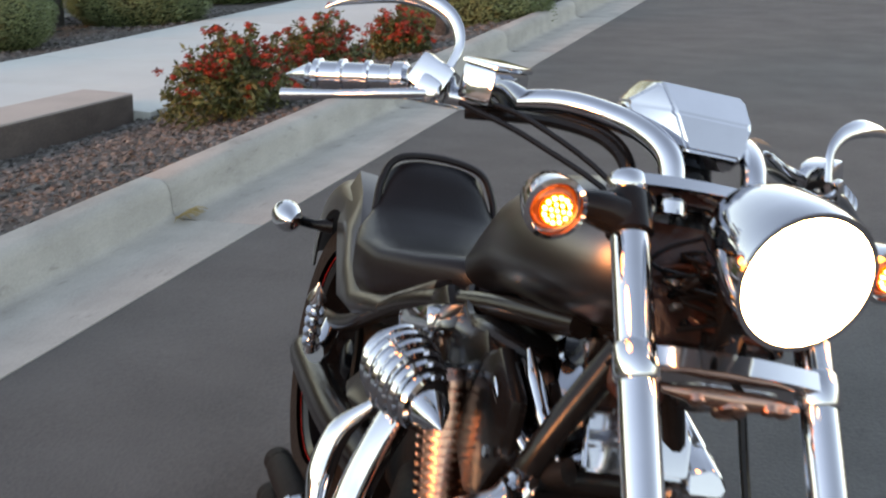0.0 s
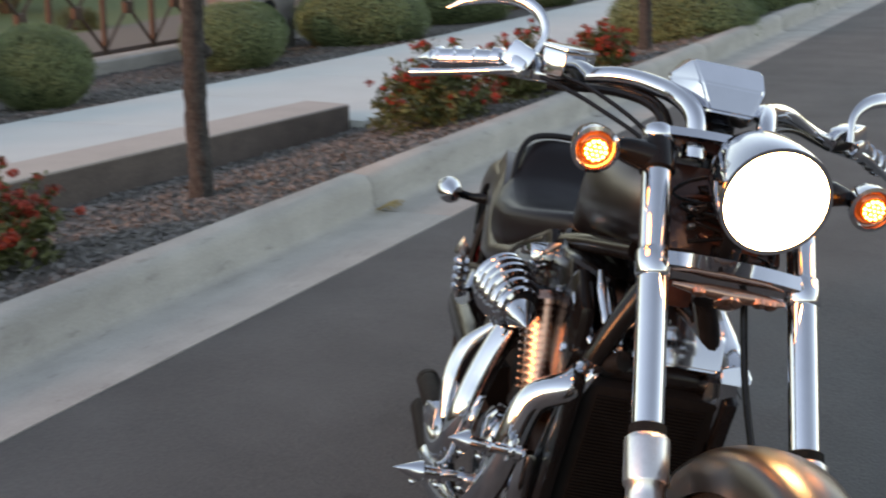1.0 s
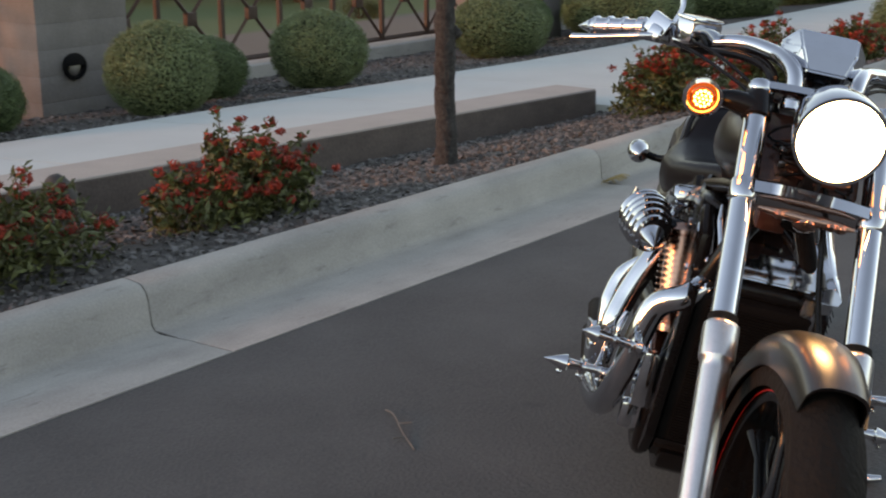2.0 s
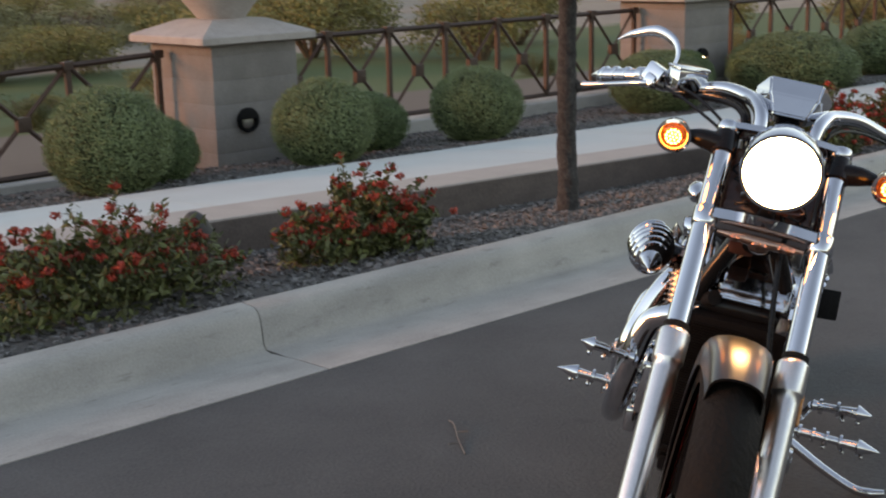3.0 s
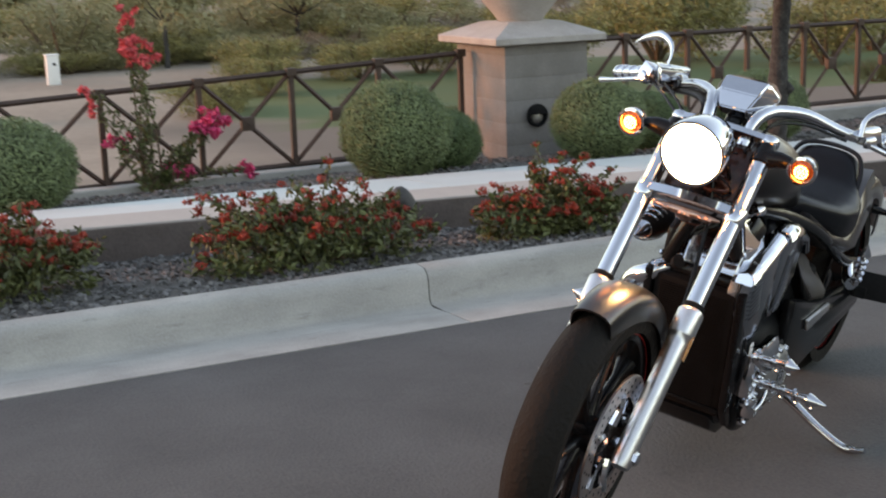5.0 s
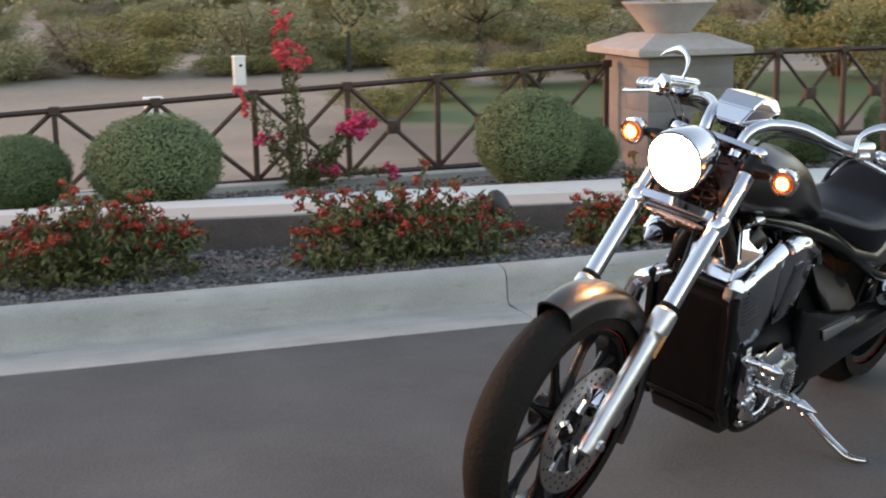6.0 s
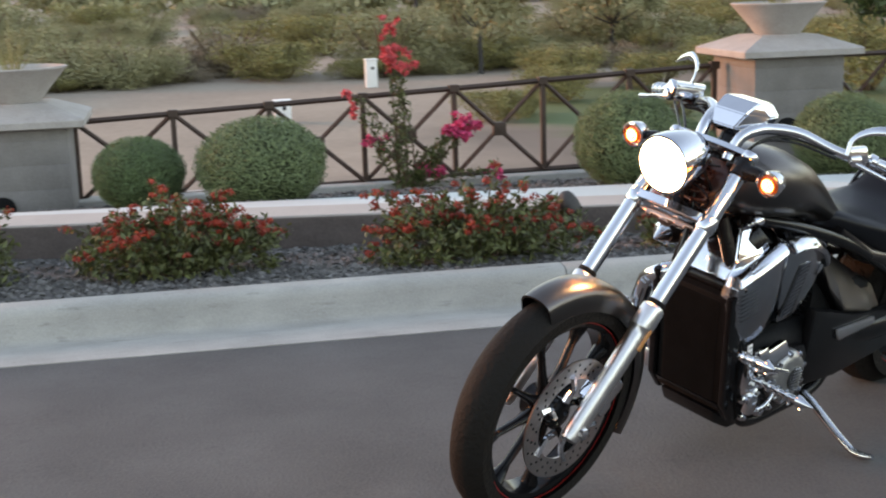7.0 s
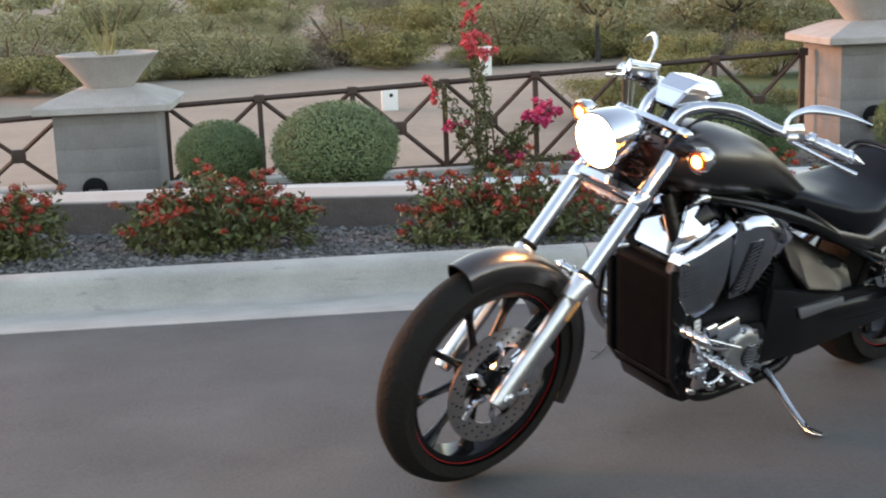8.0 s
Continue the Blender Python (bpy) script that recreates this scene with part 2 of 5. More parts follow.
def tube(pts, r, n=12, per=6, bm=None, squash=1.0):
    """A round bar along a smooth path; r is one radius or one for each given point."""
    bm = bm or bmesh.new()
    path = smooth_path(pts, per) if len(pts) > 2 and per > 1 else [Vector(q) for q in pts]
    rs = r if isinstance(r, (list, tuple)) else [r] * len(pts)
    rad = np.interp(np.linspace(0, 1, len(path)), np.linspace(0, 1, len(rs)), rs)
    up = Vector((0, 0, 1))
    rings = []
    for i, c in enumerate(path):
        ax = (path[min(i + 1, len(path) - 1)] - path[max(i - 1, 0)]).normalized()
        if abs(ax.dot(up)) > 0.95:
            up = Vector((1, 0, 0)) if abs(ax.x) < 0.8 else Vector((0, 1, 0))
        rings.append(ring(bm, c, ax, up, max(rad[i], 0.0006), n, squash))
        side = ax.cross(up).normalized()
        up = side.cross(ax).normalized()
    return skin(bm, rings)


def lathe(a, d, profile, n=24, bm=None):
    """Turns a profile of (along, radius) about the axis d from a."""
    bm = bm or bmesh.new()
    a, d = Vector(a), Vector(d).normalized()
    up = Vector((0, 0, 1)) if abs(d.z) < 0.9 else Vector((1, 0, 0))
    return skin(bm, [ring(bm, a + d * s, d, up, max(r, 0.0005), n) for s, r in profile])


def plate(poly, y0, y1, bevel=0.0, bm=None):
    """A polygon in the x-z plane with depth from y0 to y1."""
    bm = bm or bmesh.new()
    a = [bm.verts.new((x, y0, z)) for x, z in poly]
    b = [bm.verts.new((x, y1, z)) for x, z in poly]
    f = [bm.faces.new(a), bm.faces.new(b[::-1])]
    for i in range(len(poly)):
        j = (i + 1) % len(poly)
        f.append(bm.faces.new((a[i], b[i], b[j], a[j])))
    bmesh.ops.recalc_face_normals(bm, faces=f)
    if bevel:
        es = list({e for q in f for e in q.edges})
        bmesh.ops.bevel(bm, geom=es, offset=bevel, segments=2, affect="EDGES", profile=0.6)
    return bm


def loft(sections, n=24, bm=None, power=2.6):
    """Skins rounded cross sections (x, z, half width, half height, drop) set along x."""
    bm = bm or bmesh.new()
    rings = []
    for x, z, hw, hh, low in sections:
        r = []
        for i in range(n):
            a = 2 * math.pi * i / n
            c, s = math.cos(a), math.sin(a)
            y = math.copysign(abs(c) ** (2 / power), c) * hw
            h = math.copysign(abs(s) ** (2 / power), s) * (hh if s > 0 else low)
            r.append(bm.verts.new((x, y, z + h)))
        rings.append(r)
    skin(bm, rings)
    bmesh.ops.recalc_face_normals(bm, faces=bm.faces)
    return bm


def sweep_arc(c, r0, r1, a0, a1, widths, steps=28, bm=None, crown=0.02):
    """A mudguard: an arched shell about the y axis at c, from angle a0 to a1, widths eased along."""
    bm = bm or bmesh.new()
    rings = []
    for i in range(steps + 1):
        t = i / steps
        a = radians(a0 + (a1 - a0) * t)
        w = float(np.interp(t, np.linspace(0, 1, len(widths)), widths))
        rr = []
        prof = [(-1, r0 - 0.055), (-1, r0 - 0.035)]
        prof += [(math.sin(radians(p)), r0 - 0.035 + (0.035 + crown * 1.1) * math.cos(radians(p)) ** 0.55) for p in (-76, -60, -42, -22, 0, 22, 42, 60, 76)]
        prof += [(1, r0 - 0.035), (1, r0 - 0.055)]
        prof += [(u * 0.95, q - (r1 if abs(u) < 1 else 0.0)) for u, q in reversed(prof)]
        for u, q in prof:
            rr.append(bm.verts.new((c[0] + q * math.cos(a), c[1] + u * w, c[2] + q * math.sin(a))))
        rings.append(rr)
    skin(bm, rings)
    bmesh.ops.recalc_face_normals(bm, faces=bm.faces)
    return bm


# ---- ground and street ----
def slab_top(y):
    return 0.182 - 0.029 * max(min(y, 6), -5)


def bed_low(y):
    return -0.03 * max(min(y, 4.6), -4)


def walk_z(x, y):
    yy = max(min(y, 8), -6)
    near, far = 0.075 - 0.028 * yy, -0.075 - 0.016 * yy
    return near + (far - near) * (-1.8 - x) / 1.9


def road_z(x):
    return 0.02 * (min(x, 3.8) - 0.388)


def land_z(x, y):
    """The land's height away from the road: falling behind the fence, a plain after it."""
    if x > -3.7:
        return -0.34
    if x > -6.2:
        return -0.47
    t = min(1, (-6.2 - x) / 5.0)
    return -0.385 - 0.2 * t + 0.02 * math.sin(x * 0.7) * math.cos(y * 0.5) * min(1, t)


def sheet(name, xs, ys, fz, mat, label, category):
    bm = bmesh.new()
    g = [[bm.verts.new((x, y, fz(x, y))) for x in xs] for y in ys]
    for j in range(len(ys) - 1):
        for i in range(len(xs) - 1):
            bm.faces.new((g[j][i], g[j][i + 1], g[j + 1][i + 1], g[j + 1][i]))
    return tagged(part(name, bm, mat, smooth=80), label, category, kind="structure")


far = [-1500, -600, -250, -120, -80, -60, -45, -36, -30]
gx = far + [-30 + 0.8 * i for i in range(1, 33)] + [-3.7, -3.0, -1.5, 0, 6, 12, 20, 40, 100, 400, 1500]
gy = far + [-30 + 1.2 * i for i in range(1, 60)] + [50, 70, 120, 300, 1500]
sheet("ground", sorted(set(gx)), gy, land_z, M_SAND, "pale desert sand with a strip of mown lawn", "ground")
# Added ring of hills, out of view, that hides the bright horizon from reflections.
ridge = bmesh.new()
rings_ = []
for rad_, lift in ((420, 0.0), (520, 0.55), (600, 1.0), (760, 0.3)):
    row = []
    for i in range(120):
        a = 2 * math.pi * i / 120
        h_ = 62 + 26 * noise.noise((math.cos(a) * 3, math.sin(a) * 3, 0)) + 12 * noise.noise((math.cos(a) * 11, math.sin(a) * 11, rad_))
        row.append(ridge.verts.new((math.cos(a) * rad_, math.sin(a) * rad_, -2 + h_ * lift)))
    rings_.append(row)
skin(ridge, rings_, caps=False)
tagged(part("backdrop", ridge, M_BRUSH, smooth=80), "unseen ring of plain hills added to darken the horizon in reflections", "hills", kind="structure")
sheet("road", [0.388, 1, 1.6, 2.2, 2.8, 3.4, 3.8, 5, 7, 9, 14], [-40 + 2 * i for i in range(46)] + [90, 160], lambda x, y: road_z(x), M_ASPHALT, "smooth dark grey asphalt street", "road")


def bed_surface(x, y):
    t = min(1, max(0, (-0.13 - x) / 1.34))
    return 0.122 + (bed_low(y) - 0.122) * t + 0.012 * noise.noise((x * 3, y * 3, 0))


sheet("gravel_bed", [-0.10 - 0.1 * i for i in range(15)], [-14 + 0.2 * i for i in range(225)], bed_surface, M_SOIL, "bed of dark grey-brown gravel behind the kerb", "gravel bed")
def strip_surface(x, y):
    return walk_z(-3.7, y) - 0.015 + (land_z(-6.2, y) + 0.02 - walk_z(-3.7, y)) * min(1, (-3.66 - x) / 2.2) + 0.015 * noise.noise((x * 2, y * 2, 5))


sheet("planting_strip", [-3.66 - 0.25 * i for i in range(11)], [-14 + 0.5 * i for i in range(90)], strip_surface, M_SOIL,
      "strip of dark gravel soil under the clipped shrubs", "planting bed")

# scattered stones of the bed
random.seed(4)
bm = bmesh.new()
shapes = []
for k in range(8):
    pts = []
    for i in range(7):
        v = Vector((random.gauss(0, 1), random.gauss(0, 1), random.gauss(0, 0.7))).normalized()
        pts.append(v * random.uniform(0.75, 1.15))
    shapes.append(pts)
verts, faces = [], []
hulls = []
for pts in shapes:
    hb = bmesh.new()
    for q in pts:
        hb.verts.new(q)
    bmesh.ops.convex_hull(hb, input=hb.verts)
    hb.verts.index_update()
    hulls.append(([v.co.copy() for v in hb.verts], [[v.index for v in f.verts] for f in hb.faces]))
    hb.free()


def strew(count, region, surface, size):
    for _ in range(count):
        x, y = region()
        hv, hf = random.choice(hulls)
        s = random.uniform(*size)
        rot = Euler((random.uniform(-0.5, 0.5), random.uniform(-0.5, 0.5), random.uniform(0, 6.3))).to_matrix()
        k = len(verts)
        o = Vector((x, y, surface(x, y) + s * 0.25))
        verts.extend([o + rot @ Vector((v.x * s, v.y * s, v.z * s * 0.7)) for v in hv])
        faces.extend([[k + i for i in f] for f in hf])


strew(13000, lambda: (-0.14 - random.random() * 1.3, random.uniform(-4.5, 5.5)), bed_surface, (0.009, 0.022))
strew(2200, lambda: (-0.14 - random.random() * 1.2, random.uniform(5.5, 16)), bed_surface, (0.014, 0.03))
strew(9000, lambda: (-3.72 - random.random() * 2.3, random.uniform(-4.5, 12)), strip_surface, (0.012, 0.026))
bm.free()
me = bpy.data.meshes.new("gravel")
me.from_pydata(verts, [], faces)
me.materials.append(M_STONE)
tagged(new("gravel", me), "loose angular grey-brown gravel in the planting beds", "gravel", kind="stuff")

# kerb and gutter, cast in lengths with open joints
kerb = thing("kerb", "pale concrete kerb and gutter with cast joints", "kerb", kind="structure")
KERB = [(0.388, 0.004), (0.2, -0.002), (0.045, -0.012), (0.012, -0.006), (-0.002, 0.012), (-0.012, 0.095), (-0.022, 0.122), (-0.042, 0.141), (-0.065, 0.147), (-0.125, 0.15), (-0.14, 0.146), (-0.142, -0.12), (0.388, -0.12)]
KL = 2.8
seg_mesh = None
for k in range(-6, 15):
    if seg_mesh is None:
        bm = bmesh.new()
        rows_ = []
        for t in (0.0025, 0.009, 0.7, 1.4, 2.1, KL - 0.009, KL - 0.0025):
            shrink = 0.003 if t < 0.006 or t > KL - 0.006 else 0
            rows_.append([bm.verts.new((x - shrink, t, z - shrink)) for x, z in KERB])
        skin(bm, rows_)
        bmesh.ops.recalc_face_normals(bm, faces=bm.faces)
        ob = part("kerb_length", bm, M_KERB, kerb, smooth=50)
        seg_mesh = ob.data
    else:
        ob = new("kerb_length", seg_mesh)
        ob.parent = kerb
    ob.location = (0, 0.016 + KL * k, 0)
joint = bmesh.new()
for k in range(-6, 16):
    box(joint, (0.118, 0.016 + KL * k, -0.035), (0.53, 0.008, 0.05))
part("joint_filler", joint, M_SOIL, kerb, "dark dirt in the joints", smooth=0)

# low planter wall: stained brown face, its shaded side painted darker, with a tan top
wall = thing("planter_wall", "low concrete wall with brown stained, shade-darkened face and tan top", "wall", kind="structure")


def strip(ys, x0, x1, ztop, zbot, bevel=0.012):
    b = bmesh.new()
    rr = []
    for y in ys:
        a, c = ztop(y), zbot(y)
        rr.append([b.verts.new(q) for q in ((x0, y, c), (x0, y, a - bevel), (x0 - bevel, y, a), (x1 + bevel, y, a), (x1, y, a - bevel), (x1, y, c))])
    skin(b, rr)
    bmesh.ops.recalc_face_normals(b, faces=b.faces)
    return b


yw = [-14, -9, -5, -3, -1, 1, 3, 4.4, 5.11]
part("wall_face", strip(yw, -1.47, -1.8, lambda y: slab_top(y) - 0.012, lambda y: bed_low(y) - 0.15, 0.004), M_SLABFACE, wall, "brown stained face, shade included in its colour", smooth=30)
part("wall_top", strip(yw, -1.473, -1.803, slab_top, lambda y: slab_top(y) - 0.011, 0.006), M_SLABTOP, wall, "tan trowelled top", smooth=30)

# sidewalk panels
pave = thing("pavement", "pale concrete sidewalk with tooled joints", "sidewalk", kind="structure")
yy = -13.5
while yy < 40:
    L = 1.5 if yy < 16 else 6
    bm = bmesh.new()
    x0 = -1.81 if yy < 4.6 else -1.36
    a = [bm.verts.new((x, y, walk_z(x, y))) for x, y in ((x0, yy + 0.005), (x0, yy + L - 0.005), (-3.7, yy + L - 0.005), (-3.7, yy + 0.005))]
    f = bm.faces.new(a)
    ex = bmesh.ops.extrude_face_region(bm, geom=[f])
    bmesh.ops.translate(bm, verts=[v for v in ex["geom"] if isinstance(v, bmesh.types.BMVert)], vec=(0, 0, -0.12))
    bmesh.ops.recalc_face_normals(bm, faces=bm.faces)
    part("sidewalk_panel", bm, M_WALK, pave, smooth=0)
    yy += L
bm = bmesh.new()
box(bm, (-1.585, 5.56, 0.5 * (walk_z(-1.36, 5.5) + walk_z(-1.81, 5.5)) - 0.062), (0.44, 0.88, 0.12), 0.004)
part("sidewalk_panel", bm, M_WALK, pave, smooth=0)


# ---- piers and fence ----
def pier(x, y, dz, lit, bowl=True):
    p = thing("stone_pier", "grey stucco pier with stone cap, bowl planter and round wall light", "pier", "piers along the fence", pose(x, y, dz))
    h, hy = 0.465, 0.425
    for k in range(6):
        course = box(bmesh.new(), (0, 0, -0.31 + 0.2 * k), (2 * h, 2 * hy, 0.1994), 0.002)
        part("stone_course", course, M_STUCCO, p, smooth=30)
    bm = bmesh.new()
    cap = [(0.558, 0.688), (0.568, 0.695), (0.568, 0.745), (0.555, 0.757), (0.27, 0.868), (0.24, 0.872)]
    skin(bm, [[bm.verts.new((sx * q, sy * q, z)) for sx, sy in ((1, 1), (-1, 1), (-1, -1), (1, -1))] for q, z in cap])
    bmesh.ops.recalc_face_normals(bm, faces=bm.faces)
    part("cap", bm, M_CAP, p, "cast stone hipped cap", smooth=0)
    prof = [(-0.03, 0.185), (0.0, 0.19), (0.1, 0.265), (0.2, 0.35), (0.275, 0.415), (0.287, 0.43), (0.3, 0.432), (0.304, 0.41), (0.26, 0.375), (0.24, 0.02)]
    part("bowl", lathe((0, 0, 0.856), (0, 0, 1), prof, 40), M_CAP, p, "flared stone bowl", smooth=40)
    lamp = part("wall_light", lathe((h + 0.002, -0.12, 0.05), (1, 0, 0), [(0, 0.1), (0.03, 0.105), (0.045, 0.1), (0.05, 0.085), (0.03, 0.075), (0.012, 0.07)], 28), M_MATTE, p, "round black light ring")
    hood = bmesh.new()
    n = 12
    rr = []
    for k, dep in ((0, 0.012), (1, 0.05), (2, 0.055)):
        rr.append([hood.verts.new((h + dep, -0.12 + math.cos(math.pi * i / n) * (0.078 if k < 2 else 0.06), 0.06 + math.sin(math.pi * i / n) * (0.078 if k < 2 else 0.06))) for i in range(n + 1)])
    skin(hood, rr, close=False, caps=False)
    hood.faces.new(rr[2])
    part("hood", hood, M_MATTE, lamp)
    part("lens", lathe((h + 0.012, -0.12, 0.035), (1, 0, 0), [(0, 0.06), (0.012, 0.055), (0.018, 0.03)], 20), M_LAMP if lit else M_ALLOY, lamp, "lit warm white lens" if lit else "unlit glass lens")
    if bowl:
        random.seed(int(y * 10) + 60)
        bm = bmesh.new()
        for k in range(30):
            a, r = random.uniform(0, 6.3), random.uniform(0.02, 0.5)
            b = Vector((math.cos(a) * 0.05, math.sin(a) * 0.05, 1.1))
            t = b + Vector((math.cos(a) * r, math.sin(a) * r, random.uniform(0.2, 0.55)))
            tube([b, b.lerp(t, 0.55) + Vector((0, 0, 0.06)), t], [0.0035, 0.0028, 0.0008], 4, 3, bm)
        tagged(part("spiky_plant", bm, M_PALO), "yellow-green spiky grass plant in the stone bowl", "plant", "bowl plants").matrix_world = pose(x, y, dz)
    return p


pier(-5.735, 3.727, 0.0, False)
pier(-5.735, -3.03, -0.3, False)
pier(-5.735, 10.02, 0.06, True)
pier(-5.735, 17.2, 0.0, True, False)


def fence(y0, y1, n):
    """Posts, rails and crossed diagonals with hub plates."""
    top = lambda y: 0.465 + 0.041 * min(y, 4.4)
    low = lambda y: -0.3 + 0.012 * y if y < 4 else -0.19
    fn = thing("metal_fence", "rust-brown steel fence with crossed diagonals and hub plates", "fence", "fence runs between the piers", kind="")
    x = -5.92
    for z in (top, low):
        part("rail", tube([(x, y0, z(y0)), (x, y1, z(y1))], 0.024, 4, 1), M_FENCE, fn, smooth=0)
    dy = (y1 - y0) / n
    for i in range(n + 1):
        y = y0 + dy * i
        b = boxes(((x, y, (top(y) + low(y)) / 2), (0.04, 0.045, top(y) - low(y))))
        box(b, (x, y, top(y)), (0.07, 0.09, 0.07), 0.008)
        part("post", b, M_FENCE, fn, smooth=0)
        if i < n:
            c = Vector((x, y + dy / 2, (top(y + dy / 2) + low(y + dy / 2)) / 2))
            for a, d in (((y, top), (y + dy, low)), ((y, low), (y + dy, top))):
                off = 0.012 if a[1] is top else -0.012
                part("diagonal", tube([(x + off, a[0], a[1](a[0])), (x + off, d[0], d[1](d[0]))], 0.02, 4, 1), M_FENCE, fn, smooth=0)
            part("hub_plate", boxes((c, (0.06, 0.12, 0.12)), bevel=0.008), M_FENCE, fn, smooth=30)
    return fn


fence(-2.595, 3.19, 7)
fence(4.25, 9.5, 7)
fence(10.55, 16.7, 7)
fence(-9.2, -3.5, 7)
curb = strip([-14, -6, 0, 3.6, 3.8, 6, 14, 26], -5.76, -6.06, lambda y: -0.3 if y < 3.7 else -0.238, lambda y: -0.65)
tagged(part("fence_footing", curb, M_KERB, smooth=30), "low concrete footing under the metal fence", "footing", kind="structure")


# ---- planting ----
def leaf_cloud(bm_v, bm_f, centre, radius, count, size, shell=0.75, flat=1.0, face_out=0.7):
    """Adds small leaves about a rounded form."""
    for _ in range(count):
        d = Vector((random.gauss(0, 1), random.gauss(0, 1), random.gauss(0, 1))).normalized()
        r = random.uniform(shell, 1.03) * (1 + 0.07 * noise.noise(d * 2.5 + Vector(centre)))
        c = Vector(centre) + Vector((d.x * radius[0], d.y * radius[1], d.z * radius[2])) * r
        nrm = (d * face_out + Vector((random.gauss(0, 1), random.gauss(0, 1), random.gauss(0, 1))) * (1 - face_out)).normalized()
        t = nrm.cross(Vector((random.gauss(0, 1), random.gauss(0, 1), random.gauss(0, 1)))).normalized()
        b = nrm.cross(t)
        s = size * random.uniform(0.6, 1.3)
        k = len(bm_v)
        bm_v.extend([c - t * s, c + b * s * 0.42, c + t * s + nrm * s * 0.3, c - b * s * 0.42])
        bm_f.append((k, k + 1, k + 2, k + 3))


def mesh_of(name, v, f, mat):
    me = bpy.data.meshes.new(name)
    me.from_pydata([tuple(q) for q in v], [], f)
    me.materials.append(mat)
    return me


def hedge_ball(seed, mat):
    """A clipped ball: a solid core, coloured dark as inner shade, under a dense coat of small leaves."""
    random.seed(seed)
    v, f = [], []
    leaf_cloud(v, f, (0, 0, 0), (1, 1, 1), 13000, 0.021, 0.91, face_out=0.35)
    leaf_cloud(v, f, (0, 0, 0), (0.94, 0.94, 0.94), 6000, 0.04, 0.92, face_out=0.75)
    for _ in range(2600):
        d = Vector((random.gauss(0, 1), random.gauss(0, 1), random.gauss(0, 1))).normalized()
        foot = d * random.uniform(0.87, 0.93)
        lean = (d * 0.8 + Vector((random.gauss(0, 0.25), random.gauss(0, 0.25), 0.75))).normalized()
        reach = random.uniform(0.07, 0.13)
        for j in range(8):
            side = lean.cross(Vector((random.gauss(0, 1), random.gauss(0, 1), random.gauss(0, 1)))).normalized()
            c = foot + lean * reach * j / 7
            tip = c + (lean * 0.8 + side * 0.6) * 0.034
            wide = lean.cross(side) * 0.0085
            q = len(v)
            v.extend([c, c.lerp(tip, 0.5) + wide, tip, c.lerp(tip, 0.5) - wide])
            f.append((q, q + 1, q + 2, q + 3))
    leaves = mesh_of("foliage", v, f, mat)
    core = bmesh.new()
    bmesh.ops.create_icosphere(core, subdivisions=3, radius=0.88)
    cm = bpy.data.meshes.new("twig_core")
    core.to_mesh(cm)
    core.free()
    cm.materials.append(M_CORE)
    return leaves, cm


HB = [hedge_ball(11, M_HEDGE), hedge_ball(12, M_HEDGE), hedge_ball(13, M_HEDGEB)]


def place_ball(x, y, z, rx_, rz_, k, label="round clipped green shrub beside the sidewalk"):
    t = thing("clipped_shrub", label, "shrub", "clipped shrubs along the fence", pose(x, y, z, 0, 0, x * 700 + y * 300))
    t.scale = (rx_, rx_, rz_)
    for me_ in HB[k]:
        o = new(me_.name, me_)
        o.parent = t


SMALL = "smaller deep-green clipped shrub beside a larger one"
place_ball(-4.35, -1.12, 0.12, 0.5, 0.36, 0, "wide clipped shrub with yellow-green top beside the fence")
place_ball(-4.7, -2.05, 0.05, 0.36, 0.29, 2, SMALL)
place_ball(-4.3, 1.79, 0.15, 0.44, 0.39, 0)
place_ball(-4.75, 2.38, -0.03, 0.36, 0.28, 2, SMALL)
place_ball(-4.25, 3.62, 0.09, 0.405, 0.36, 1)
place_ball(-4.8, 4.5, -0.05, 0.37, 0.28, 2, SMALL)
place_ball(-4.4, 5.44, 0.05, 0.415, 0.34, 0)
place_ball(-4.5, 8.14, 0.0, 0.51, 0.34, 1)
place_ball(-4.5, 10.6, -0.02, 0.75, 0.4, 0)
place_ball(-5.0, 9.2, -0.05, 0.36, 0.3, 2)
place_ball(-4.6, 13.2, -0.02, 0.75, 0.4, 1)
place_ball(-4.6, 15.6, -0.02, 0.75, 0.42, 0)
for i in range(7):
    place_ball(-0.75 - 0.25 * (i % 2), 10.2 + 1.35 * i, 0.12, 0.72, 0.42, (0, 2, 1)[i % 3], "rounded green shrub in the kerbside bed")


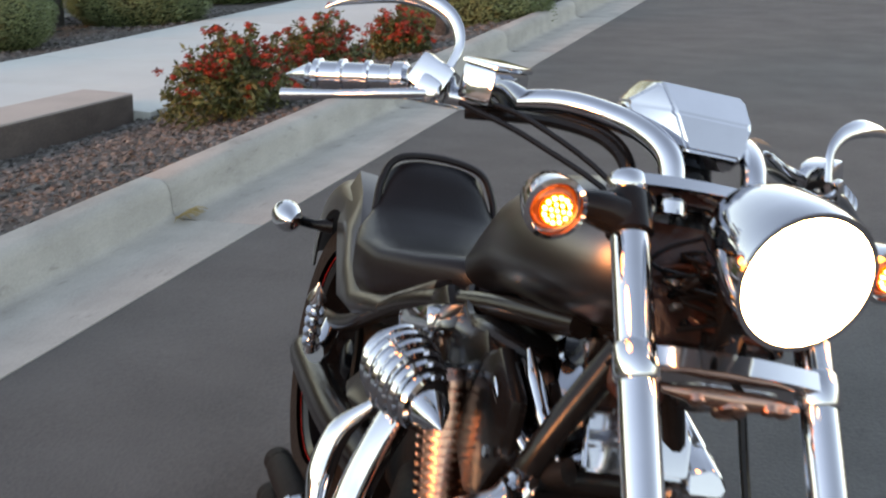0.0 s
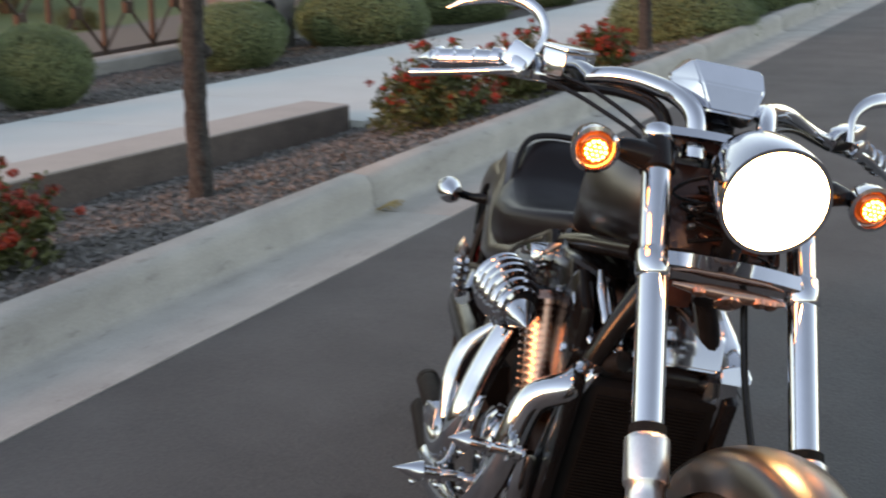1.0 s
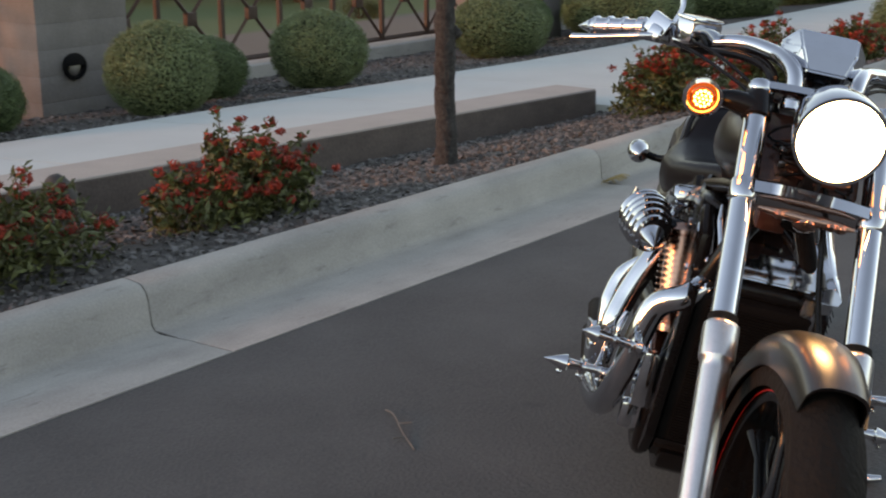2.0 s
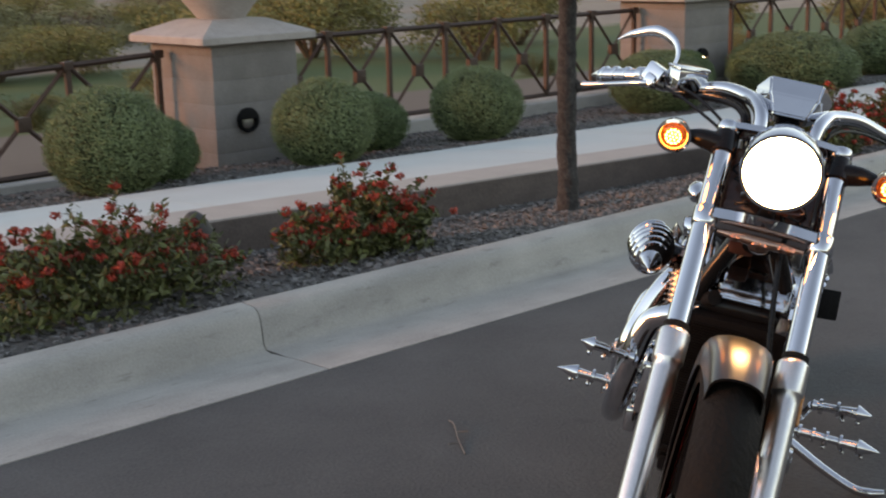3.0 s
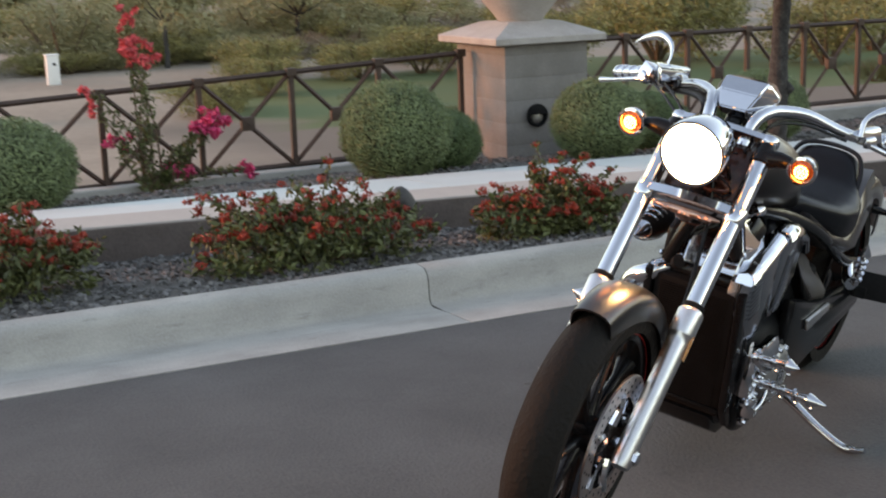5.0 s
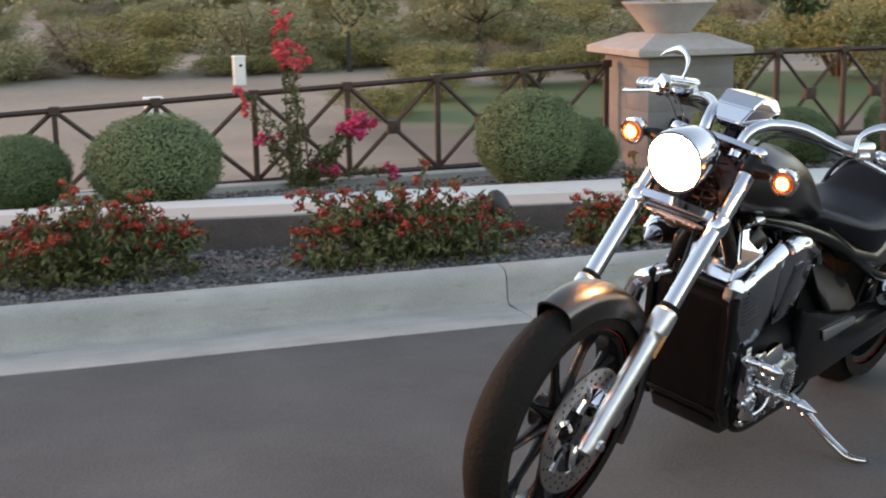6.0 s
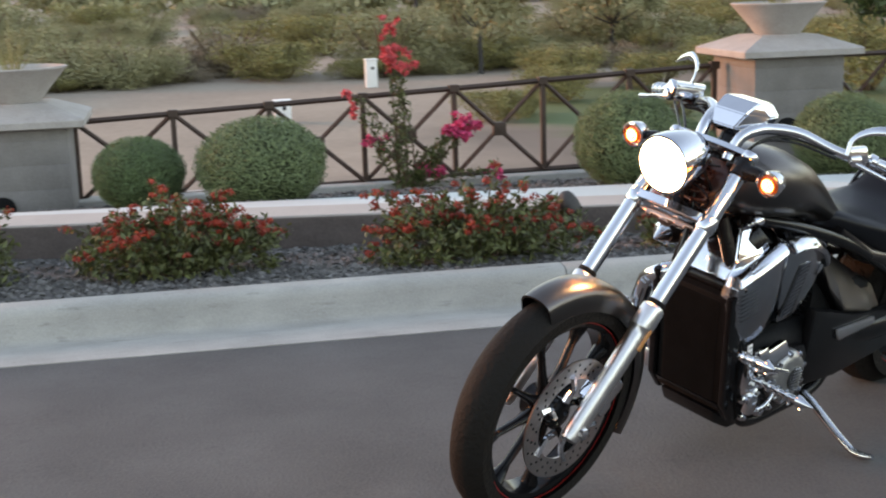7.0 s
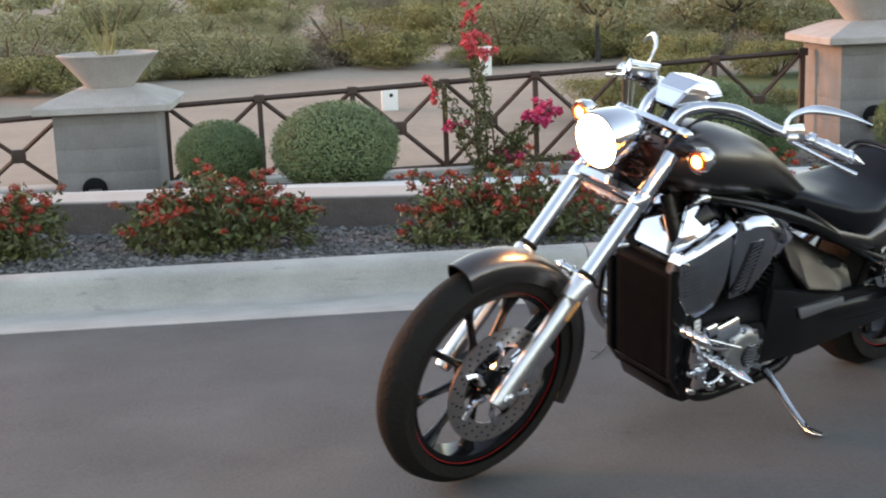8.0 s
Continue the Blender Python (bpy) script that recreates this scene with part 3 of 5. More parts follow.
def flower_shrub(x, y, z, sx, sy, h, seed, mat, group, label, blooms=46):
    """A loose flowering shrub: stems, leaves and small flower heads."""
    random.seed(seed)
    t = thing("flowering_shrub", label, "shrub", group, pose(x, y, z))
    stems = bmesh.new()
    v, f, fv, ff = [], [], [], []
    for k in range(46):
        a = random.uniform(0, 6.3)
        r = random.uniform(0.05, 1.0) ** 0.6
        shoot = k % 5 == 0
        tip = Vector((math.cos(a) * sx * r, math.sin(a) * sy * r, h * (1.0 - 0.62 * r * r) * random.uniform(0.62, 0.98)))
        if shoot:
            tip = Vector((tip.x * 1.08, tip.y * 1.1, tip.z * 1.12 + 0.05))
        mid = Vector((tip.x * 0.55, tip.y * 0.55, tip.z * 0.62))
        tube([(tip.x * 0.12, tip.y * 0.25, 0), mid, tip], [0.006, 0.004, 0.002], 4, 3, stems)
        for j in range(9):
            c = mid.lerp(tip, (j - 2) / 6) if j > 2 else Vector((0, tip.y * 0.2, 0)).lerp(mid, 0.4 + j * 0.2)
            q = 0.034 if shoot and j > 5 else 0.05
            leaf_cloud(v, f, c, (q, q, q * 0.8), 5 if shoot and j > 5 else 8, 0.021, 0.3, face_out=0.15)
        heads = ([tip] if shoot or k % 2 else []) + [mid.lerp(tip, random.uniform(0.3, 0.9)) + Vector((random.gauss(0.02, 0.05), random.gauss(0, 0.05), random.gauss(0.01, 0.025))) for _ in range(3 if r > 0.4 else 1)]
        for c in heads:
            q = random.uniform(0.018, 0.036)
            leaf_cloud(fv, ff, c, (q, q, q * 0.65), 26, 0.013, 0.45, face_out=0.8)
    for n_ in range(190):
        a, r = random.uniform(0, 6.3), math.sqrt(random.random())
        c = Vector((math.cos(a) * sx * r * 0.92, math.sin(a) * sy * r * 0.92, h * random.uniform(0.06, 0.7) * (1 - 0.4 * r)))
        leaf_cloud(v, f, c, (0.06, 0.07, 0.05), 12, 0.022, 0.2, face_out=0.2)
    part("branching", stems, M_TWIG, t, smooth=0)
    for nm, vv, f_, mt in (("foliage", v, f, M_LEAF), ("blossom", fv, ff, mat)):
        o = new(nm, mesh_of(nm, vv, f_, mt))
        o.parent = t
    return t


LANT = "loose green shrub dotted with red flower heads on gravel"
for x, y, sx, sy, h, sd in ((-0.66, 1.02, 0.27, 0.44, 0.4, 21), (-0.68, -0.25, 0.36, 0.62, 0.47, 22), (-0.74, -1.74, 0.32, 0.56, 0.47, 23), (-0.74, -2.95, 0.32, 0.5, 0.45, 24), (-0.68, 4.75, 0.33, 0.55, 0.55, 25), (-0.6, 5.9, 0.33, 0.5, 0.5, 26), (-0.6, 7.5, 0.22, 0.3, 0.35, 27), (-0.74, -4.3, 0.3, 0.5, 0.45, 28)):
    flower_shrub(x, y, bed_surface(x, y) - 0.01, sx, sy, h, sd, M_REDFLOWER, "red flowering shrubs in the gravel bed", LANT)

# climbing plant with pink bracts on the fence
random.seed(31)
climber = thing("climbing_plant", "straggling climber with bright pink blooms on the fence", "plant", at=pose(-5.72, 0.3, -0.34))
st = bmesh.new()
v, f, fv, ff, cv, cf = [], [], [], [], [], []
SHOOTS = ((-0.17, 1.4, 5), (-0.14, 1.22, 7), (-0.2, 1.12, 9), (-0.07, 1.1, 5), (-0.54, 0.86, 3), (-0.5, 0.7, 2), (0.44, 0.51, 15), (0.36, 0.49, 12), (0.53, 0.56, 5), (0.08, 0.14, 8), (0.2, 0.12, 8), (0.74, 0.1, 6), (-0.32, 0.42, 5), (-0.1, 0.6, 0), (0.22, 0.36, 0), (0.3, 0.3, 0))
for k, (ty, tz, bloom) in enumerate(SHOOTS):
    b, t = Vector((random.uniform(-0.05, 0.05), 0.08 * (k % 3) - 0.14, 0)), Vector((random.uniform(-0.03, 0.1), ty, tz))
    m_ = b.lerp(t, 0.5) + Vector((0.03, random.uniform(-0.08, 0.08), 0.05))
    tube([b, m_, t], [0.011, 0.007, 0.003], 5, 4, st)
    for j in range(13):
        c = b.lerp(m_, j / 6) if j < 6 else m_.lerp(t, (j - 6) / 7)
        leaf_cloud(v, f, c, (0.05, 0.065, 0.055), 14, 0.025, 0.2, face_out=0.2)
    for j in range(int(bloom * 1.5)):
        spread = 0.055 if k in (6, 7) else 0.045
        c = t + Vector((random.gauss(0, 0.03), random.gauss(0, spread), random.gauss(0, spread * 0.9)))
        leaf_cloud(cv if k < 6 else fv, cf if k < 6 else ff, c, (0.034, 0.034, 0.034), 16, 0.028, 0.2, face_out=0.4)
part("branching", st, M_TWIG, climber, smooth=0)
for nm, vv, f_, mt in (("foliage", v, f, M_LEAF), ("blossom", fv, ff, M_PINK), ("blossom", cv, cf, M_CORAL)):
    o = new(nm, mesh_of(nm, vv, f_, mt))
    o.parent = climber


def tree(x, y, z, r, h, crown_r, crown_z, seed, mat, label, group="", count=5200, leaf=0.05):
    random.seed(seed)
    t = thing("tree", label, "tree", group, pose(x, y, z))
    b = bmesh.new()
    tube([(0, 0, -0.05), (0.01, 0.0, 0.1), (-0.01, 0.015, h * 0.3), (0.015, -0.01, h * 0.62), (0, 0.02, h)], [r * 1.35, r * 1.05, r, r * 0.92, r * 0.8], 18, 12, b)
    if r > 0.04:
        for zz, a in ((h * 0.52, 0.7), (h * 0.75, 2.6)):
            tube([(math.cos(a) * r * 0.5, math.sin(a) * r * 0.5, zz - 0.04), (math.cos(a) * r * 1.15, math.sin(a) * r * 1.15, zz), (math.cos(a) * r * 0.6, math.sin(a) * r * 0.6, zz + 0.05)], [r * 0.3, r * 0.42, r * 0.2], 8, 4, b)
    for vv in b.verts:
        vv.co += Vector((noise.noise(vv.co * 22), noise.noise(vv.co * 22 + Vector((9, 0, 0))), 0)) * r * 0.22 + Vector((noise.noise(vv.co * 60), noise.noise(vv.co * 60 + Vector((5, 0, 0))), 0)) * r * 0.14
    part("trunk", b, M_BARK, t, smooth=60)
    v, f = [], []
    limbs = bmesh.new()
    for k in range(9):
        a = k * 2.4
        tip = Vector((math.cos(a) * crown_r * 0.7, math.sin(a) * crown_r * 0.7, crown_z + random.uniform(-0.5, 0.7) * crown_r * 0.7))
        tube([(0, 0.02, h * 0.97), tip * 0.5 + Vector((0, 0, h * 0.45)), tip], [r * 0.5, r * 0.3, r * 0.08], 6, 4, limbs)
        for j in range(6):
            c = tip + Vector((random.gauss(0, 0.28), random.gauss(0, 0.28), random.gauss(0, 0.25))) * crown_r
            q = crown_r * random.uniform(0.2, 0.34)
            leaf_cloud(v, f, c, (q, q, q * 0.7), count // 54, leaf, 0.25, face_out=0.2)
    part("limbs", limbs, M_BARK, t, smooth=60)
    o = new("crown", mesh_of("crown", v, f, mat))
    o.parent = t
    return t


tree(-0.78, 2.56, bed_surface(-0.78, 2.56) - 0.01, 0.052, 1.3, 0.6, 1.52, 41, M_CROWN, "slender street tree with rough brown trunk in the gravel", "street trees", 9000, 0.034)
tree(-0.7, 8.9, bed_surface(-0.7, 8.9) - 0.01, 0.055, 1.7, 1.0, 2.3, 42, M_CROWN, "slender street tree with rough brown trunk in the gravel", "street trees")

# spotlight at the wall's foot
sp = thing("garden_spotlight", "weathered grey garden light with a rounded hood on a stake", "lamp", at=pose(-0.8, 0.24, bed_surface(-0.8, 0.24)))
sp.scale = (0.82, 0.82, 1.0)
part("stake", tube([(0, 0, -0.03), (0, 0, 0.2)], 0.012, 8, 1), M_MATTE, sp)
part("hood", lathe((0.02, 0.05, 0.19), (-0.2, -0.5, 0.75), [(0, 0.05), (0.006, 0.066), (0.05, 0.068), (0.09, 0.062), (0.12, 0.046), (0.135, 0.02), (0.138, 0.004)], 24), M_HOOD, sp)

# ---- the plain behind the fence ----
random.seed(51)


def scrub(seed, mat, n=9100, leaf=0.024):
    random.seed(seed)
    v, f = [], []
    for k in range(14):
        a = random.uniform(0, 6.3)
        c = (math.cos(a) * random.uniform(0, 0.75), math.sin(a) * random.uniform(0, 0.75), random.uniform(0.1, 0.7))
        q = random.uniform(0.25, 0.42)
        leaf_cloud(v, f, c, (q, q, q * 0.85), n // 14, leaf, 0.3, face_out=0.2)
    return mesh_of("foliage", v, f, mat)


SCRUBS = [scrub(61, M_SCRUB), scrub(62, M_SCRUB), scrub(63, M_BRUSH), scrub(64, M_PALO), scrub(65, M_LEAF)]
TW = bmesh.new()
for k in range(7):
    a = k * 0.9
    tube([(0, 0, -0.05), (math.cos(a) * 0.2, math.sin(a) * 0.2, 0.3), (math.cos(a) * 0.45, math.sin(a) * 0.45, 0.75)], [0.03, 0.02, 0.006], 4, 2, TW)
tw_ob = part("branching", TW, M_TWIG, smooth=0)
tw_mesh = tw_ob.data
bpy.data.objects.remove(tw_ob)


def place_scrub(x, y, s, hz, k, label, group):
    t = thing("desert_shrub", label, "shrub", group, pose(x, y, land_z(x, y) - 0.02, 0, 0, random.uniform(0, 360)))
    t.scale = (s, s, s * hz)
    for me_ in (SCRUBS[k], tw_mesh):
        o = new(me_.name, me_)
        o.parent = t


random.seed(71)
GREY, GOLD = "dry olive-grey desert shrub on the sand", "yellow-green desert bush on the plain"
for x, y, s, hz, k in ((-14.5, 9.5, 1.5, 0.9, 3), (-16, 12.5, 1.8, 0.9, 3), (-13, 14, 1.5, 0.9, 3), (-15, 17, 1.8, 0.9, 3), (-17, 8, 1.2, 0.8, 3), (-11, 18, 1.4, 0.9, 3), (-10, 12.2, 0.45, 0.9, 4), (-9.3, 6.4, 0.45, 0.8, 4), (-9.8, 5.0, 0.3, 0.8, 4), (-10.8, 4.4, 0.6, 0.8, 4), (-8.6, 15, 0.7, 0.9, 3), (-9, 20, 1.2, 0.9, 3), (-13.5, 3.4, 0.5, 0.7, 3), (-12.2, 5.2, 0.35, 0.8, 3)):
    place_scrub(x, y, s, hz, k, GOLD if k == 3 else "low green shrub at the lawn's edge", "bushes round the lawn")
for i in range(240):
    d = 17 + 46 * random.random() ** 1.5
    y = random.uniform(-0.62, 0.75) * d * 1.1 + 2
    s = random.uniform(0.6, 1.5) * (1 + d / 60)
    if y > -5 and d < 21 + 1.1 * s:
        d = 21 + 1.1 * s + 3 * random.random()
    place_scrub(-d, y, s, random.uniform(0.45, 0.8), random.choice((0, 1, 2, 0, 1, 3)), GREY, "desert scrub on the plain")
for x, y, s in ((-13, 2.9, 0.8), (-15.5, 4.6, 1.0), (-18.5, 5.6, 1.2), (-12.5, 7.2, 0.7), (-17, 6.8, 1.1), (-19.5, 9.2, 1.3)):
    place_scrub(x, y, s, 0.7, 3, GOLD, "bushes round the lawn")
v, f = [], []
for i in range(150):
    d = random.uniform(66, 170)
    y = random.uniform(-0.65, 0.85) * d * 1.1
    s = random.uniform(1.2, 3.2)
    for k in range(5):
        leaf_cloud(v, f, (-d + random.uniform(-1, 1) * s, y + random.uniform(-1, 1) * s, land_z(-d, y) + 0.3 * s), (0.6 * s, 0.6 * s, 0.36 * s), 70, 0.16 * s, 0.3, face_out=0.2)
tagged(new("far_scrub", mesh_of("far_scrub", v, f, M_SCRUB)), "hazy olive-brown scrub far out on the plain", "scrub", kind="stuff")
tree(-22, 4.6, land_z(-22, 4.6), 0.05, 0.9, 0.85, 1.5, 43, M_SCRUB, "small thin-trunked desert tree on the plain", "desert trees", 2600, 0.07)
tree(-24, 8.2, land_z(-24, 8.2), 0.06, 0.9, 1.0, 1.5, 44, M_SCRUB, "small thin-trunked desert tree on the plain", "desert trees", 2600, 0.07)
for i in range(14):
    a = random.uniform(-0.5, 0.9)
    d = random.uniform(60, 140)
    tree(-d, math.tan(a) * d, land_z(-d, 0), 0.12, 1.6, 2.4, 3.2, 80 + i, M_SCRUB, "far desert tree on the plain", "desert trees", 1400, 0.22)
for x, y, w, h, lb in ((-20, 1.95, 0.22, 0.55, "slim white utility box on the sand"), (-14, -0.24, 0.24, 0.34, "small white utility box with a dark lock")):
    ub = thing("utility_box", lb, "utility box", "utility boxes", pose(x, y, land_z(x, y) - 0.02))
    part("housing", boxes(((0, 0, h / 2), (w, w, h)), bevel=0.012), M_WHITE, ub)
    part("lid", boxes(((0, 0, h + 0.012), (w + 0.03, w + 0.03, 0.024)), bevel=0.006), M_WHITE, ub)
    part("lock", lathe((w / 2 + 0.001, 0.02, h * 0.72), (1, 0, 0), [(0, 0.03), (0.012, 0.028)], 12), M_MATTE, ub, "dark lock")

# barricades where the street ends
for i, (x, y) in enumerate(((1.4, 15.2), (2.3, 15.4), (3.2, 15.2))):
    bc = thing("street_barricade", "white street barricade board on thin dark legs", "barricade", "barricades across the street", pose(x, y, road_z(x)))
    part("board", boxes(((0, 0, 0.42), (0.6, 0.03, 0.2)), bevel=0.008), M_WHITE, bc)
    for sx in (-0.24, 0.24):
        part("leg", tube([(sx, 0.09, 0), (sx, 0, 0.5)], 0.014, 6, 1), M_FENCE, bc)

# weeds at a kerb joint and a dry twig on the asphalt
random.seed(91)
bm = bmesh.new()
for k in range(26):
    a = random.uniform(-1.2, 1.2)
    b = Vector((0.03, 2.82 + random.uniform(-0.05, 0.05), 0.0))
    tube([b, b + Vector((0.04 * math.cos(a), 0.06 * math.sin(a), 0.02)), b + Vector((0.08 * math.cos(a), 0.12 * math.sin(a), 0.01))], [0.003, 0.002, 0.0008], 4, 2, bm)
tagged(part("dry_weed", bm, M_STRAW, smooth=0), "dry straw weed growing from the kerb joint", "weed")
bm = bmesh.new()
zt = road_z(1.3)
for pts in (((1.1, -0.085, 0), (1.16, -0.12, 0.012), (1.24, -0.18, 0.004), (1.33, -0.24, 0)), ((1.2, -0.15, 0.008), (1.23, -0.13, 0.012)), ((1.26, -0.2, 0.004), (1.25, -0.23, 0.006))):
    tube([(a, b_, zt + 0.003 + c) for a, b_, c in pts], 0.0024, 5, 3, bm)
tagged(part("dry_twig", bm, M_DRY), "dry twig lying on the asphalt", "twig")


# ---- the motorcycle: x ahead, y to its left, z up; the origin under the rear axle ----
bike = thing("motorcycle", "matte gunmetal chopper motorcycle with chrome, leaning on its side stand", "motorcycle",
             at=pose(1.5085, 0.7027, 0.0168) @ pose(0, 0, 0, 0, 0, -58.5) @ pose(0, 0, 0, -12))
AX = Vector((1.807, 0, 0.347))
FU = Vector((-0.637, 0, 0.771))  # up along the fork
FN = Vector((0.771, 0, 0.637))  # ahead, square to the fork


def on_fork(s, y=0.0, f=0.0):
    return AX + FU * s + FN * f + Vector((0, y, 0))


def wheel(name, c, r, w, rim_r, spokes, rim_w, label):
    tyre_bm = bmesh.new()
    prof = [(-0.5, rim_r), (-0.52, rim_r + (r - rim_r) * 0.45), (-0.46, r - 0.03 * w / 0.1), (-0.28, r - 0.01), (0, r), (0.28, r - 0.01), (0.46, r - 0.03 * w / 0.1), (0.52, rim_r + (r - rim_r) * 0.45), (0.5, rim_r)]
    n = 72
    rr = [[tyre_bm.verts.new((c[0] + q * math.cos(2 * math.pi * i / n), c[1] + u * w, c[2] + q * math.sin(2 * math.pi * i / n))) for i in range(n)] for u, q in prof]
    skin(tyre_bm, rr, caps=False)
    bmesh.ops.recalc_face_normals(tyre_bm, faces=tyre_bm.faces)
    wh = part(name, bmesh.new(), M_BLACK, bike, label)
    part("tyre", tyre_bm, M_RUBBER, wh, "black rubber tyre")
    rim_bm = bmesh.new()
    prof = [(-0.5, rim_r + 0.004), (-0.52, rim_r - 0.004), (-0.46, rim_r - 0.022), (-0.2, rim_r - 0.026), (0.2, rim_r - 0.026), (0.46, rim_r - 0.022), (0.52, rim_r - 0.004), (0.5, rim_r + 0.004)]
    rr = [[rim_bm.verts.new((c[0] + q * math.cos(2 * math.pi * i / n), c[1] + u * rim_w, c[2] + q * math.sin(2 * math.pi * i / n))) for i in range(n)] for u, q in prof]
    skin(rim_bm, rr, caps=False)
    bmesh.ops.recalc_face_normals(rim_bm, faces=rim_bm.faces)
    part("rim", rim_bm, M_BLACK, wh, "gloss black rim")
    for sgn in (-1, 1):
        sb = bmesh.new()
        rr = [[sb.verts.new((c[0] + q * math.cos(2 * math.pi * i / n), c[1] + sgn * (rim_w * 0.52 + dy), c[2] + q * math.sin(2 * math.pi * i / n))) for i in range(n)] for q, dy in ((rim_r - 0.004, 0.002), (rim_r - 0.0068, 0.002))]
        skin(sb, rr, caps=False)
        part("pinstripe", sb, M_RED, wh, "thin red stripe")
    for k in range(spokes):
        a = 2 * math.pi * k / spokes - 0.2
        p0 = Vector((c[0] + 0.04 * math.cos(a), c[1], c[2] + 0.04 * math.sin(a)))
        p1 = Vector((c[0] + (rim_r - 0.018) * math.cos(a + 0.05), c[1], c[2] + (rim_r - 0.018) * math.sin(a + 0.05)))
        part("spoke", tube([p0, p0.lerp(p1, 0.35), p0.lerp(p1, 0.7), p1], [0.024, 0.0135, 0.0125, 0.029], 10, 4, None, 0.75), M_BLACK, wh)
    part("hub", lathe((c[0], c[1] - 0.06, c[2]), (0, 1, 0), [(0, 0.03), (0.01, 0.045), (0.03, 0.042), (0.06, 0.05), (0.09, 0.042), (0.11, 0.045), (0.12, 0.03)], 24), M_BLACK, wh)
    return wh


WC = AX + Vector((-0.008, 0, 0.012))
fw = wheel("front_wheel", WC, 0.331, 0.11, 0.26, 9, 0.082, "black spoked front wheel with red rim stripe")
disc = bmesh.new()
n = 64
rr = [[disc.verts.new((WC.x + q * math.cos(2 * math.pi * i / n), 0.078 + dy, WC.z + q * math.sin(2 * math.pi * i / n))) for i in range(n)] for q, dy in ((0.168, -0.0025), (0.168, 0.0025), (0.114, 0.0025), (0.114, -0.0025), (0.168, -0.0025))]
skin(disc, rr, caps=False)
bmesh.ops.recalc_face_normals(disc, faces=disc.faces)
disc_ob = part("brake_disc", disc, M_DISC, fw, "drilled steel brake disc", smooth=30)
holes = bmesh.new()
for k in range(66):
    a = k * 2 * math.pi / 66
    q = 0.126 + 0.0145 * (k % 3)
    lathe((WC.x + q * math.cos(a), 0.0802, WC.z + q * math.sin(a)), (0, 1, 0), [(0, 0.0042), (0.0008, 0.004)], 8, holes)
part("drill_holes", holes, M_INK, disc_ob, "dark drilled holes")
for k in range(6):
    a = k * math.pi / 3 + 0.3
    part("disc_arm", tube([(WC.x + 0.05 * math.cos(a), 0.072, WC.z + 0.05 * math.sin(a)), (WC.x + 0.09 * math.cos(a + 0.25), 0.077, WC.z + 0.09 * math.sin(a + 0.25)), (WC.x + 0.13 * math.cos(a + 0.1), 0.078, WC.z + 0.13 * math.sin(a + 0.1))], [0.011, 0.008, 0.011], 6, 3), M_CHROME, fw)
cal = boxes(((AX.x - 0.115, 0.092, AX.z + 0.075), (0.1, 0.07, 0.06), Euler((0, radians(40), 0)).to_matrix()), ((AX.x - 0.09, 0.118, AX.z + 0.045), (0.05, 0.03, 0.05), Euler((0, radians(40), 0)).to_matrix()), bevel=0.012)
part("brake_caliper", cal, M_CHROME, bike, "chrome brake caliper")
wheel("rear_wheel", Vector((0, 0, 0.328)), 0.328, 0.2, 0.235, 9, 0.17, "broad black rear wheel with red rim stripe")

# mudguards
part("front_mudguard", sweep_arc(WC, 0.347, 0.006, 70, 207, [0.05, 0.064, 0.067, 0.066, 0.06], 36, crown=0.014), M_PAINT, bike, "matte gunmetal front mudguard")
part("rear_mudguard", sweep_arc((0.0, 0, 0.328), 0.372, 0.008, 52, 158, [0.13, 0.135, 0.13, 0.12, 0.1], 36, crown=0.028), M_PAINT, bike, "matte gunmetal rear mudguard")

# fork
for sg, nm in ((-1, "R"), (1, "L")):
    y = 0.1185 * sg
    leg = part("fork_leg", bmesh.new(), M_CHROME, bike, "chrome fork leg with brushed slider")
    part("slider", lathe(on_fork(-0.035, y), FU, [(0, 0.012), (0.004, 0.022), (0.02, 0.0255), (0.33, 0.027), (0.345, 0.0275), (0.349, 0.031), (0.353, 0.0318), (0.408, 0.032), (0.414, 0.031), (0.42, 0.025)], 24), M_SATIN, leg, "brushed aluminium slider")
    part("dust_seal", lathe(on_fork(0.385, y), FU, [(0, 0.0265), (0.012, 0.0265), (0.014, 0.024)], 20), M_MATTE, leg)
    part("stanchion", lathe(on_fork(0.395, y), FU, [(0, 0.0228), (0.402, 0.0228), (0.406, 0.018)], 24), M_CHROME, leg, "chrome fork tube")
    part("axle_cap", lathe(on_fork(0.0, y + sg * 0.02), (0, sg, 0), [(0, 0.016), (0.012, 0.016), (0.016, 0.01)], 6), M_CHROME, leg)
    part("reflector", boxes((on_fork(0.29, y + sg * 0.03), (0.013, 0.006, 0.065), Euler((0, radians(-39.6), 0)).to_matrix()), bevel=0.003), M_REFLECTOR, leg, "amber side reflector") if sg > 0 else None


